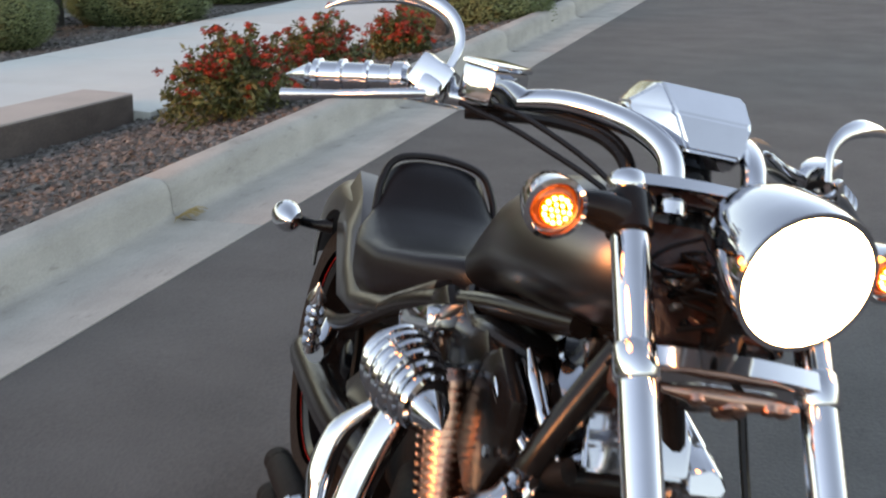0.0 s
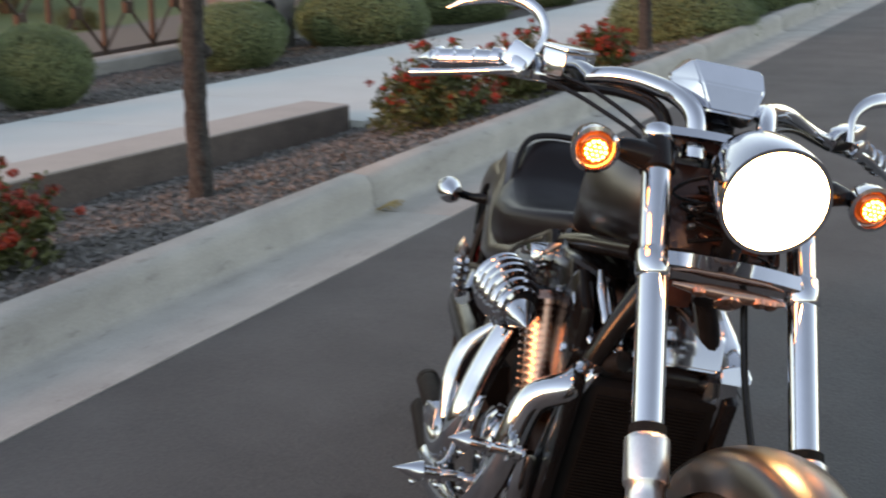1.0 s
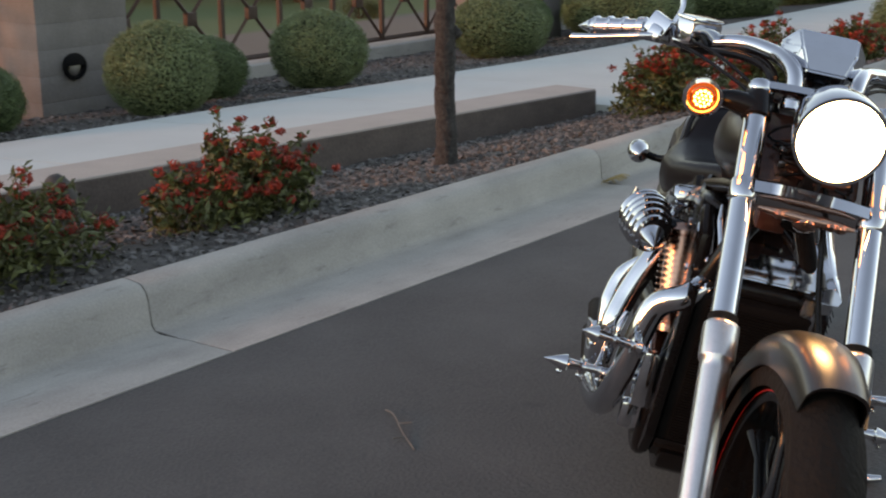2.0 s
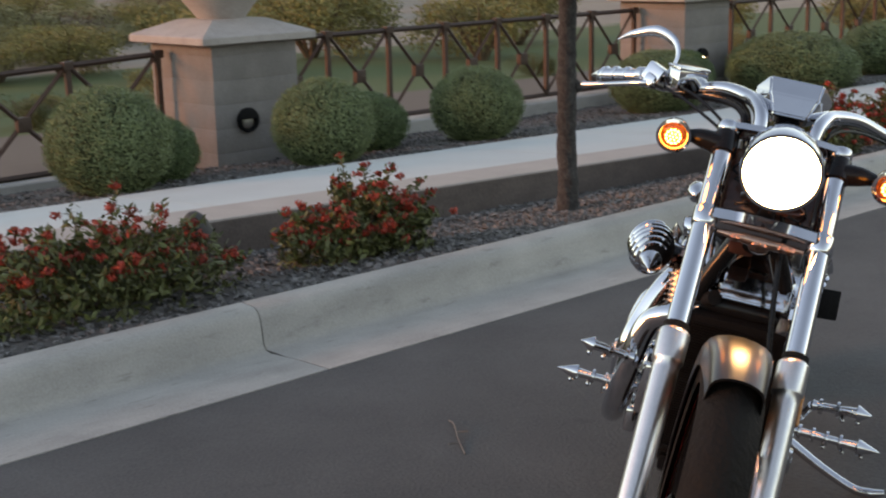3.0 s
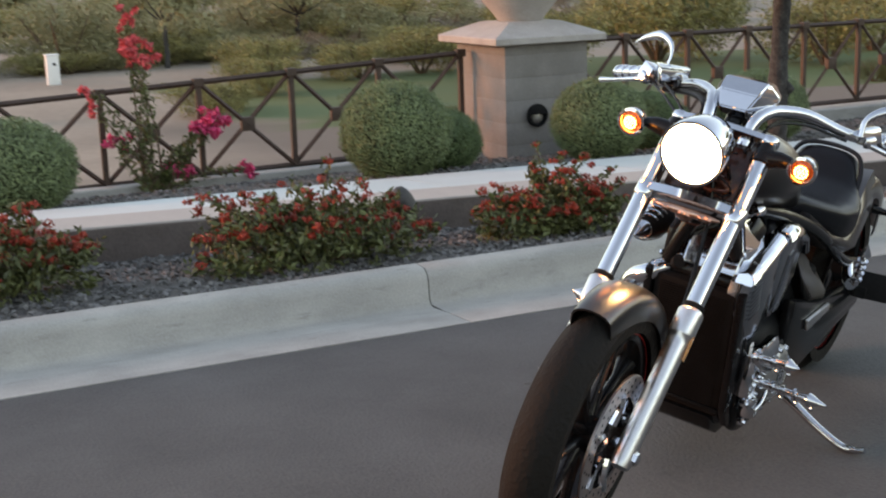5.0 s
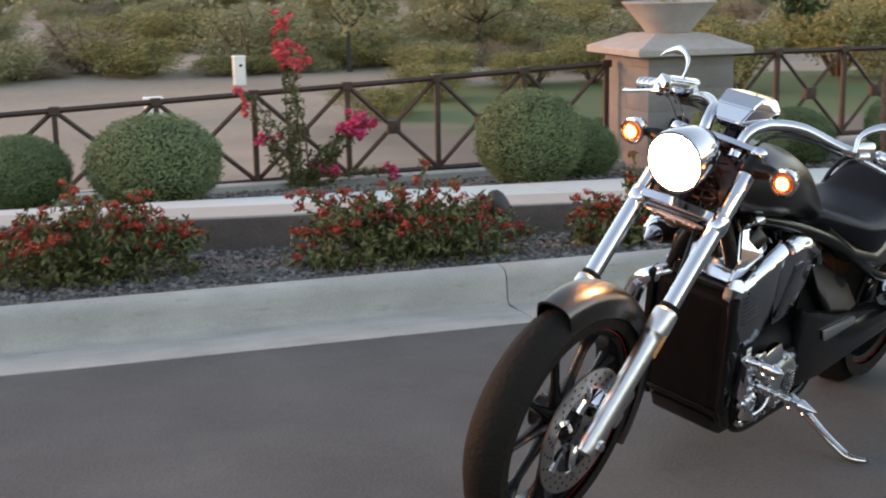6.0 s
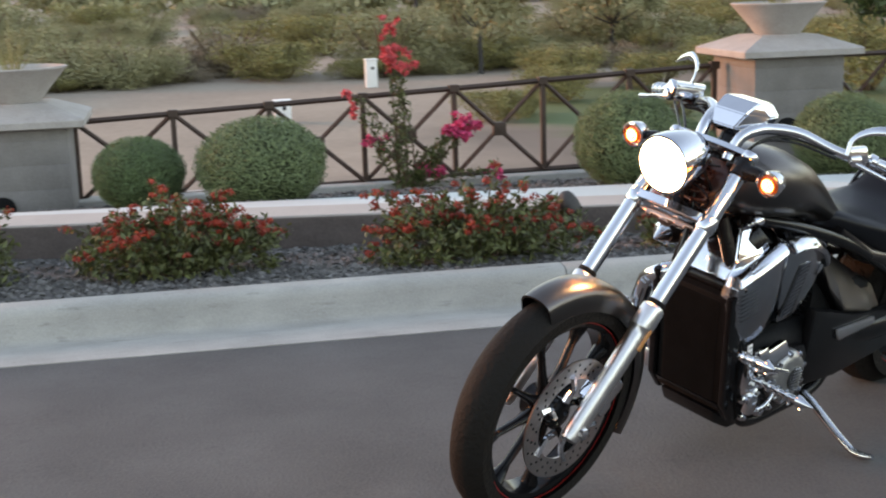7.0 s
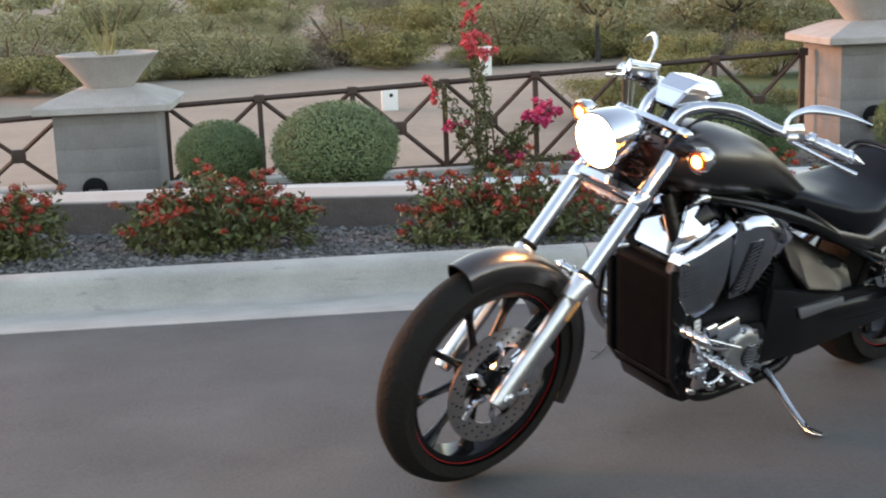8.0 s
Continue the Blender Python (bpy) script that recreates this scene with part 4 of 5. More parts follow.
def clamp(name, s, th, dep, mat, end, bar=0.42):
    """A fork yoke: a bar across with round ends that grip the tubes."""
    b = bmesh.new()
    rot = Euler((0, radians(-39.6), 0)).to_matrix()
    for sg in (-1, 1):
        lathe(on_fork(s - th / 2, sg * 0.1185), FU, [(0, end - 0.003), (0.004, end), (th - 0.004, end), (th, end - 0.003)], 24, b)
    rr = []
    for k in range(13):
        u = -1 + k / 6
        f = 0.01 * (1 - u * u)
        rr.append([b.verts.new(on_fork(s + dz, u * 0.108, f + df)) for dz, df in ((-th * bar, -dep / 2), (th * 0.42, -dep / 2), (th * 0.46, dep * 0.3), (th * 0.36, dep / 2), (-th * bar * 0.7, dep / 2), (-th * bar, dep * 0.3))])
    skin(b, rr)
    return part(name, b, mat, bike)


clamp("lower_yoke", 0.645, 0.044, 0.046, M_CHROME, 0.0268, 0.2)
stem = tube([on_fork(0.622, -0.088, 0.0), on_fork(0.619, -0.06, 0.004), on_fork(0.619, -0.03, 0.004), on_fork(0.618, 0.0, 0.004), on_fork(0.619, 0.03, 0.004), on_fork(0.619, 0.06, 0.004), on_fork(0.622, 0.088, 0.0)], [0.004, 0.008, 0.011, 0.012, 0.011, 0.009, 0.004], 14, 5)
lathe(on_fork(0.611, 0, -0.004), -FU, [(0, 0.021), (0.005, 0.021), (0.009, 0.015), (0.011, 0.006)], 20, stem)
for q in (-0.05, 0.045, 0.062):
    lathe(on_fork(0.616, q, 0.008), -FU, [(0, 0.01), (0.008, 0.01), (0.011, 0.005)], 12, stem)
part("yoke_plate", stem, M_WARMCHROME, bike, "polished boss under the yoke, tinted with a painted warm reflection")
clamp("upper_yoke", 0.864, 0.022, 0.044, M_CHROME, 0.0245)
for sg in (-1, 1):
    part("fork_shroud", lathe(on_fork(0.797, sg * 0.1185), FU, [(0, 0.024), (0.004, 0.028), (0.05, 0.027), (0.055, 0.023)], 20), M_INK, bike)
part("steering_head", tube([on_fork(0.632, 0, -0.055), on_fork(0.86, 0, -0.055)], 0.03, 18, 1), M_INK, bike)

# headlight
hd = Vector((0.985, 0, -0.17))
hl = part("headlight", lathe(Vector((1.475, 0, 0.985)) - hd * 0.165, hd, [(0, 0.011), (0.012, 0.036), (0.04, 0.06), (0.08, 0.074), (0.13, 0.081), (0.158, 0.0825), (0.168, 0.081), (0.168, 0.0745), (0.155, 0.073), (0.15, 0.02)], 40), M_CHROME, bike, "chrome bullet headlight, switched on")
part("lens", lathe(Vector((1.475, 0, 0.985)) - hd * 0.012, hd, [(0, 0.0735), (0.006, 0.0735), (0.016, 0.066), (0.024, 0.05), (0.029, 0.028), (0.031, 0.004)], 36), M_HEAD, hl, "glowing white lens")
part("headlight_bracket", boxes((Vector((1.36, 0, 0.9)), (0.03, 0.035, 0.1)), (Vector((1.33, 0, 0.87)), (0.06, 0.04, 0.02)), bevel=0.006), M_BLACK, bike)

# front indicators
for sg in (-1, 1):
    c = Vector((1.307, 0.226 * sg, 0.982))
    ind = part("indicator", lathe(c - hd * 0.05, hd, [(0, 0.004), (0.008, 0.018), (0.025, 0.03), (0.05, 0.036), (0.062, 0.037), (0.064, 0.031), (0.056, 0.03), (0.05, 0.01)], 28), M_CHROME, bike, "chrome indicator, lit amber")
    part("lens", lathe(c - hd * 0.002, hd, [(0, 0.0305), (0.008, 0.028), (0.014, 0.02), (0.016, 0.006)], 24), M_AMBERLENS, ind, "amber lens ring")
    part("bulb", lathe(c + hd * 0.0105, hd, [(0, 0.0195), (0.004, 0.0185), (0.0065, 0.011)], 24), M_AMBERDIM, ind, "dim glowing amber lens")
    hs, hu = Vector((0, 1, 0)), hd.cross(Vector((0, 1, 0))).normalized()
    cells = [(0, 0)] + [(0.0075, k) for k in range(6)] + [(0.0145, k * 0.5) for k in range(12)]
    for rc, k in cells:
        o_ = c + hd * 0.0155 + (hs * math.cos(k * math.pi / 3) + hu * math.sin(k * math.pi / 3)) * rc
        part("diode", lathe(o_, hd, [(0, 0.0031), (0.0015, 0.0024), (0.0022, 0.001)], 8), M_AMBER, ind, "glowing amber diode")
    part("indicator_stem", tube([c - hd * 0.02 - Vector((0, 0.03 * sg, 0)), c - hd * 0.02 - Vector((0, 0.06 * sg, 0)), on_fork(0.82, sg * 0.12)], [0.013, 0.021, 0.026], 12, 4), M_INK, bike)
    r_ = Vector((-0.18, 0.206 * sg, 0.578))
    ri = part("rear_indicator", lathe(r_ + Vector((0.05, 0, 0)), (-1, 0, 0), [(0, 0.004), (0.008, 0.017), (0.03, 0.03), (0.06, 0.034), (0.07, 0.034), (0.074, 0.028)], 24), M_CHROME, bike, "chrome rear indicator")
    part("lens", lathe(r_ + Vector((-0.02, 0, 0)), (-1, 0, 0), [(0, 0.03), (0.008, 0.028), (0.014, 0.01)], 20), M_AMBERLENS, ri)
    part("rear_stem", tube([r_ + Vector((0.01, -0.02 * sg, 0)), r_ + Vector((0.01, -0.06 * sg, -0.005)), r_ + Vector((0.02, -0.1 * sg, 0.0))], [0.012, 0.011, 0.018], 10, 3), M_BLACK, bike)

# handlebar, grips, levers, mirrors
HEADAX = on_fork(0.7, 0, -0.055)


def steered(q, degrees):
    return HEADAX + Matrix.Rotation(radians(degrees), 3, FU) @ (Vector(q) - HEADAX)


BAR = [(1.25, 0.056, 0.998), (1.243, 0.056, 1.022), (1.224, 0.06, 1.05), (1.19, 0.072, 1.066), (1.14, 0.094, 1.073), (1.082, 0.151, 1.071), (1.028, 0.241, 1.043)]
for sg in (-1, 1):
    fl = lambda q: Vector((q[0] - 0.081 * abs(q[1]), q[1] * sg, q[2] - 0.067 * abs(q[1])))
    turn = 3.2 if sg > 0 else 5.0
    part("handlebar", tube([steered((x, y * sg, z), 3.2) for x, y, z in BAR] + [steered(fl((1.0, 0.365, 1.048)), turn)], [0.0165, 0.0165, 0.0165, 0.0165, 0.0165, 0.016, 0.0145, 0.014], 16, 7), M_CHROME, bike, "swept chrome handlebar")
    part("riser", lathe(steered((1.256, 0.056 * sg, 0.985), 3.2), (-0.35, 0, 1), [(0, 0.019), (0.003, 0.022), (0.018, 0.021), (0.021, 0.017)], 20), M_CHROME, bike)
    g0, g1 = fl((1.03, 0.325, 1.064)), fl((0.94, 0.455, 1.028))
    gd = g1 - g0
    L = gd.length
    prof = [(0, 0.015), (0.005, 0.021), (0.02, 0.021), (0.025, 0.016), (0.05, 0.0175), (0.052, 0.021), (0.058, 0.021), (0.06, 0.0175), (0.085, 0.018), (0.087, 0.022), (0.093, 0.022), (0.095, 0.018), (0.118, 0.0185), (0.12, 0.022), (0.128, 0.021), (0.132, 0.012), (0.138, 0.016), (L, 0.001)]
    part("grip", lathe(g0, gd, prof, 20), M_CHROME, bike, "chrome grip with spiked end")
    part("switch_housing", boxes((fl((1.045, 0.3, 1.072)), (0.05, 0.05, 0.045), Euler((0.2 * sg, 0.3, -0.9 * sg)).to_matrix()), (fl((1.065, 0.31, 1.06)), (0.03, 0.03, 0.03), Euler((0.2 * sg, 0.3, -0.9 * sg)).to_matrix()), bevel=0.008), M_CHROME, bike)
    part("lever", tube([fl((1.075, 0.3, 1.058)), fl((1.065, 0.34, 1.048)), fl((1.02, 0.41, 1.025)), fl((0.985, 0.465, 1.008))], [0.009, 0.007, 0.0055, 0.008], 10, 6), M_CHROME, bike, "chrome lever")
    if sg < 0:
        arm = [steered(fl(q), 5.0) for q in ((1.02, 0.277, 1.08), (1.01, 0.268, 1.12), (0.985, 0.285, 1.15), (0.95, 0.33, 1.162), (0.917, 0.385, 1.142), (0.9, 0.418, 1.12))]
    else:
        arm = [(1.045, 0.283, 1.04), (1.03, 0.283, 1.08), (1.01, 0.308, 1.106), (0.99, 0.35, 1.119), (0.955, 0.41, 1.117), (0.918, 0.465, 1.103)]
    part("mirror", tube(arm, [0.007, 0.0075, 0.011, 0.014, 0.009, 0.0015], 12, 8, None, 0.5), M_CHROME, bike, "curved chrome blade mirror")
part("brake_reservoir", boxes((Vector((1.068, -0.238, 1.077)), (0.05, 0.08, 0.045), Euler((0, 0, radians(38))).to_matrix()), (Vector((1.068, -0.238, 1.103)), (0.055, 0.085, 0.009), Euler((0, 0, radians(38))).to_matrix()), bevel=0.006), M_CHROME, bike, "chrome brake fluid reservoir")

# instrument pod: a faceted chrome shell
bm = bmesh.new()
for x, y, z in ((1.155, 0.058, 1.134), (1.126, 0.086, 1.098), (1.203, 0.052, 1.106), (1.226, 0.036, 1.066), (1.18, 0.068, 1.062), (1.206, 0.034, 1.044), (1.08, 0.05, 1.126), (1.065, 0.07, 1.092), (1.08, 0.055, 1.055)):
    for sg in (-1, 1):
        bm.verts.new((x, y * sg, z))
bmesh.ops.convex_hull(bm, input=bm.verts)
bmesh.ops.dissolve_limit(bm, angle_limit=radians(4), verts=bm.verts, edges=bm.edges)
bmesh.ops.bevel(bm, geom=list(bm.edges), offset=0.0035, segments=2, affect="EDGES")
part("instrument_pod", bm, M_CHROME, bike, "faceted chrome instrument pod", smooth=25)
part("pod_stalk", tube([(1.16, 0, 1.05), (1.2, 0, 0.99)], 0.03, 12, 1), M_BLACK, bike)

# tank, seat, tail
part("fuel_tank", loft([(1.235, 0.905, 0.03, 0.03, 0.03), (1.215, 0.905, 0.08, 0.075, 0.06), (1.16, 0.9, 0.12, 0.098, 0.088), (1.06, 0.885, 0.14, 0.112, 0.098), (0.94, 0.86, 0.136, 0.11, 0.094), (0.82, 0.825, 0.108, 0.096, 0.075), (0.7, 0.775, 0.078, 0.07, 0.06), (0.6, 0.725, 0.055, 0.045, 0.045), (0.52, 0.69, 0.04, 0.025, 0.03)], 36, power=2.3), M_PAINT, bike, "long matte gunmetal fuel tank", smooth=60)
part("seat", loft([(0.68, 0.715, 0.03, 0.02, 0.02), (0.62, 0.715, 0.075, 0.032, 0.04), (0.54, 0.695, 0.125, 0.035, 0.07), (0.45, 0.675, 0.166, 0.035, 0.1), (0.36, 0.668, 0.181, 0.04, 0.115), (0.29, 0.676, 0.166, 0.048, 0.11), (0.235, 0.69, 0.138, 0.05, 0.09), (0.205, 0.706, 0.118, 0.075, 0.09), (0.17, 0.735, 0.108, 0.08, 0.09), (0.14, 0.745, 0.097, 0.066, 0.08)], 36, power=2.8), M_LEATHER, bike, "scooped black leather seat", smooth=60)
part("seat_piping", tube([(0.225, -0.124, 0.715), (0.19, -0.115, 0.77), (0.165, -0.085, 0.812), (0.155, 0, 0.824), (0.165, 0.085, 0.812), (0.19, 0.115, 0.77), (0.225, 0.124, 0.715)], 0.0075, 8, 6), M_LEATHER, bike)
for sg in (-1, 1):
    body = bmesh.new()
    rr = []
    for x, z0, z1, y0 in ((0.62, 0.66, 0.7, 0.1), (0.5, 0.575, 0.63, 0.15), (0.36, 0.535, 0.59, 0.17), (0.24, 0.52, 0.64, 0.162), (0.1, 0.555, 0.715, 0.143), (-0.02, 0.6, 0.735, 0.128)):
        rr.append([body.verts.new((x, sg * y, z)) for y, z in ((y0 - 0.06, z1), (y0 - 0.02, z1 + 0.004), (y0, (z0 + z1) / 2 + 0.02), (y0 + 0.004, z0 + 0.02), (y0 - 0.02, z0), (y0 - 0.06, z0))])
    skin(body, rr)
    bmesh.ops.recalc_face_normals(body, faces=body.faces)
    part("tail_panel", body, M_PAINT, bike, smooth=60)
    cover = bmesh.new()
    edge_ = [(0.75, 0.678), (0.66, 0.626), (0.54, 0.562), (0.325, 0.452), (0.355, 0.405), (0.43, 0.386), (0.615, 0.43), (0.7, 0.53)]
    outer = [cover.verts.new((x, sg * (0.085 if i < 4 else 0.14), z)) for i, (x, z) in enumerate(edge_)]
    inner = [cover.verts.new((x, sg * 0.07, z)) for x, z in edge_]
    ridge = [cover.verts.new((x, sg * y, z)) for x, y, z in ((0.45, 0.16, 0.416), (0.615, 0.162, 0.452))]
    for tri in ((0, 1, "b"), (1, 2, "b"), (2, "a", "b"), (2, 3, "a"), (3, 4, "a"), (4, 5, "a"), (5, 6, "a"), (6, "b", "a"), (6, 7, "b"), (7, 0, "b")):
        cover.faces.new([ridge["ab".index(q)] if isinstance(q, str) else outer[q] for q in tri])
    for i in range(8):
        cover.faces.new((outer[i], outer[(i + 1) % 8], inner[(i + 1) % 8], inner[i]))
    cover.faces.new(inner)
    bmesh.ops.recalc_face_normals(cover, faces=cover.faces)
    bmesh.ops.bevel(cover, geom=list(cover.edges), offset=0.003, segments=2, affect="EDGES")
    part("side_cover", cover, M_PAINT, bike, "faceted matte gunmetal side cover", smooth=20)

# frame
for sg in (-1, 1):
    part("frame_rail", tube([(1.19, 0.03 * sg, 0.8), (1.17, 0.1 * sg, 0.62), (1.12, 0.13 * sg, 0.4), (1.085, 0.135 * sg, 0.235), (1.02, 0.13 * sg, 0.16), (0.85, 0.13 * sg, 0.16), (0.66, 0.13 * sg, 0.18), (0.58, 0.13 * sg, 0.26)], 0.021, 12, 6), M_INK, bike, "gloss black frame tube")
    part("seat_rail", tube([(1.12, 0.06 * sg, 0.8), (0.85, 0.1 * sg, 0.735), (0.6, 0.13 * sg, 0.65), (0.3, 0.145 * sg, 0.505), (0.1, 0.15 * sg, 0.45)], 0.018, 12, 6), M_INK, bike)
    part("swingarm", tube([(0.62, 0.12 * sg, 0.34), (0.35, 0.15 * sg, 0.34), (0.0, 0.145 * sg, 0.328), (-0.06, 0.145 * sg, 0.326)], [0.04, 0.036, 0.03, 0.012], 12, 5, None, 1.3), M_INK, bike)
part("backbone", tube([(1.2, 0, 0.83), (0.9, 0, 0.76), (0.62, 0, 0.6), (0.56, 0, 0.3)], 0.035, 12, 6), M_INK, bike)
part("under_tray", loft([(0.72, 0.45, 0.1, 0.1, 0.16), (0.6, 0.46, 0.12, 0.1, 0.16), (0.46, 0.46, 0.12, 0.06, 0.12), (0.38, 0.46, 0.1, 0.03, 0.06)], 20, power=4), M_MATTE, bike)
part("drive_cover", plate([(0.8, 0.49), (0.7, 0.465), (0.55, 0.425), (0.3, 0.4), (0.0, 0.36), (0.0, 0.28), (0.3, 0.25), (0.6, 0.22), (0.8, 0.23)], 0.125, 0.17, 0.02), M_INK, bike, "black shaft drive housing")
# Satin plate shaped as the pale reflection on the black housing.
part("drive_trim", plate([(0.67, 0.4), (0.45, 0.402), (0.44, 0.375), (0.65, 0.36)], 0.171, 0.183, 0.006), M_SATIN, bike)

# radiator
rot = Euler((0, radians(10.5), 0)).to_matrix()
rad = part("radiator", boxes((Vector((1.155, 0, 0.405)), (0.05, 0.235, 0.38), rot), bevel=0.01), M_CORE_BLACK, bike, "black radiator with shroud")
rot = Euler((0, radians(10.5), 0)).to_matrix()
for k in range(52):
    part("cooling_fin", boxes((Vector((1.185, 0, 0.405)) + rot @ Vector((0, 0, -0.175 + k * 0.0067)), (0.004, 0.19, 0.002), rot)), M_CORE_BLACK, rad, smooth=0)
part("header_tank", tube([Vector((1.16, -0.1, 0.6)), Vector((1.166, -0.05, 0.606)), Vector((1.166, 0.05, 0.606)), Vector((1.16, 0.1, 0.6))], 0.026, 14, 4), M_INK, rad)
for sg in (-1, 1):
    part("shroud", plate([(1.228, 0.595), (1.185, 0.61), (1.085, 0.25), (1.08, 0.185), (1.115, 0.185), (1.165, 0.245)], sg * 0.12, sg * 0.142, 0.006), M_BLACK, rad, smooth=30)
part("radiator_guard", plate([(1.163, 0.243), (1.108, 0.182), (1.09, 0.182), (1.1, 0.243)], -0.118, 0.118, 0.008), M_INK, rad, smooth=30)
part("belly_pan", plate([(1.15, 0.21), (1.12, 0.16), (1.05, 0.125), (0.96, 0.125), (0.98, 0.2)], -0.1, 0.1, 0.012), M_INK, bike)

# engine
part("crankcase", loft([(1.12, 0.31, 0.09, 0.1, 0.1), (1.08, 0.31, 0.13, 0.12, 0.14), (0.92, 0.31, 0.15, 0.13, 0.16), (0.76, 0.32, 0.14, 0.12, 0.14), (0.66, 0.34, 0.1, 0.08, 0.1)], 24, power=4), M_MATTE, bike, "cast alloy V-twin crankcase")
V0 = Vector((0.91, 0, 0.36))
for sgn, nm in ((1, "front"), (-1, "rear")):
    d = Vector((0.46 * sgn, 0, 0.888)).normalized()
    cyl = part("cylinder", lathe(V0 + d * 0.06, d, [(0, 0.066), (0.2, 0.066)], 24), M_ALLOY, bike, "finned engine cylinder")
    side = Vector((d.z, 0, -d.x))
    for k in range(11):
        c = V0 + d * (0.085 + 0.0165 * k)
        part("fin", boxes((c, (0.2, 0.19, 0.004), Matrix((side, Vector((0, 1, 0)), d)).transposed()), bevel=0.0012), M_MATTE, cyl)
    head = bmesh.new()
    m3 = Matrix((side, Vector((0, 1, 0)), d)).transposed()
    box(head, V0 + d * 0.3, (0.19, 0.23, 0.1), 0.022, m3)
    box(head, V0 + d * 0.36, (0.13, 0.2, 0.05), 0.02, m3)
    hd_ob = part("cylinder_head", head, M_CHROME, bike, "polished chrome cylinder head cover")
    sg = -1
    q = [(-0.092, 0.33), (-0.05, 0.4), (0.05, 0.4), (0.092, 0.33), (0.085, 0.24), (0.045, 0.2), (-0.045, 0.2), (-0.085, 0.24)]
    poly = [((V0 + d * t + side * s).x, (V0 + d * t + side * s).z) for s, t in q]
    part("head_cover", plate(poly, sg * 0.108, sg * 0.135, 0.012), M_INK, hd_ob, smooth=30)
    if sgn > 0:
        part("trim", tube([(1.055, -0.128, 0.7), (1.072, -0.128, 0.684), (1.115, -0.118, 0.652), (1.165, -0.092, 0.62)], [0.005, 0.011, 0.009, 0.006], 10, 5), M_CHROME, hd_ob)
        part("trim", tube([(1.065, -0.098, 0.742), (1.1, -0.096, 0.715), (1.145, -0.088, 0.675), (1.19, -0.072, 0.634)], [0.004, 0.011, 0.011, 0.003], 10, 5), M_CHROME, hd_ob)
    for s in (-0.07, 0.07):
        part("bolt", lathe(V0 + d * 0.32 + side * s + Vector((0, sg * 0.142, 0)), (0, sg, 0), [(0, 0.009), (0.006, 0.008)], 6), M_CHROME, hd_ob)
# left engine dress: polished covers under sloping chrome bands
def slope_band(name, low, high, y_out, y_in, label):
    """A chrome strip whose face slopes in from its lower to its upper edge."""
    b = bmesh.new()
    rr = []
    for (x0, z0), (x1, z1) in zip(low, high):
        rr.append([b.verts.new(q) for q in ((x0, y_out, z0), (x0 * 0.5 + x1 * 0.5, y_out * 0.62 + y_in * 0.38, z0 * 0.45 + z1 * 0.55 + 0.004), (x1, y_in, z1), (x1, y_in - 0.03, z1 - 0.01), (x0, y_in - 0.03, z0 - 0.012), (x0, y_out - 0.006, z0 - 0.012))])
    skin(b, rr)
    bmesh.ops.recalc_face_normals(b, faces=b.faces)
    bmesh.ops.bevel(b, geom=list(b.edges), offset=0.003, segments=2, affect="EDGES")
    return part(name, b, M_CHROME, bike, label, smooth=35)


part("front_cylinder_cover", plate([(1.212, 0.625), (1.19, 0.645), (1.01, 0.702), (0.99, 0.66), (0.996, 0.53), (1.03, 0.458), (1.085, 0.425), (1.15, 0.452), (1.195, 0.51), (1.212, 0.57)], 0.08, 0.15, 0.028), M_POLISH, bike, "smooth polished cylinder cover", smooth=30)
for k in range(7):
    part("cover_rib", boxes((Vector((1.165 - 0.004 * k, 0.151, 0.61 - 0.013 * k)), (0.085, 0.0022, 0.0016), Euler((0, radians(12), 0)).to_matrix()), bevel=0.0005), M_INK, bike)
slope_band("front_head_band", [(1.222, 0.638), (1.17, 0.652), (1.07, 0.684), (1.005, 0.708)], [(1.208, 0.66), (1.16, 0.678), (1.075, 0.708), (1.015, 0.732)], 0.158, 0.132, "chrome band under the cylinder head")
head = bmesh.new()
for x, y, z in ((1.215, 0.1, 0.64), (1.215, -0.05, 0.64), (1.188, 0.105, 0.695), (1.188, -0.05, 0.695), (1.12, 0.055, 0.787), (1.12, -0.05, 0.787), (1.06, 0.05, 0.775), (1.06, -0.05, 0.77), (1.14, 0.13, 0.63), (1.07, 0.118, 0.705), (1.09, 0.05, 0.6), (1.09, -0.05, 0.6)):
    head.verts.new((x, y, z))
bmesh.ops.convex_hull(head, input=head.verts)
bmesh.ops.dissolve_limit(head, angle_limit=radians(5), verts=head.verts, edges=head.edges)
bmesh.ops.bevel(head, geom=list(head.edges), offset=0.005, segments=2, affect="EDGES")
part("front_head_top", head, M_CHROME, bike, "faceted chrome front head cover", smooth=25)
part("front_head_vent", boxes((Vector((1.085, 0.085, 0.735)), (0.06, 0.03, 0.05), Euler((radians(30), radians(35), 0)).to_matrix()), bevel=0.008), M_INK, bike, smooth=30)
part("spark_cap", lathe((1.085, 0.06, 0.775), (0.25, 0.75, 0.6), [(0, 0.014), (0.025, 0.013), (0.03, 0.018), (0.045, 0.017), (0.052, 0.006)], 16), M_CHROME, bike, "chrome spark plug cap")
part("rear_cylinder_cover", plate([(0.985, 0.712), (0.93, 0.718), (0.86, 0.708), (0.778, 0.655), (0.8, 0.565), (0.87, 0.48), (0.975, 0.47), (0.99, 0.61)], 0.1, 0.145, 0.018), M_POLISH, bike, "louvred rear cylinder cover", smooth=30)
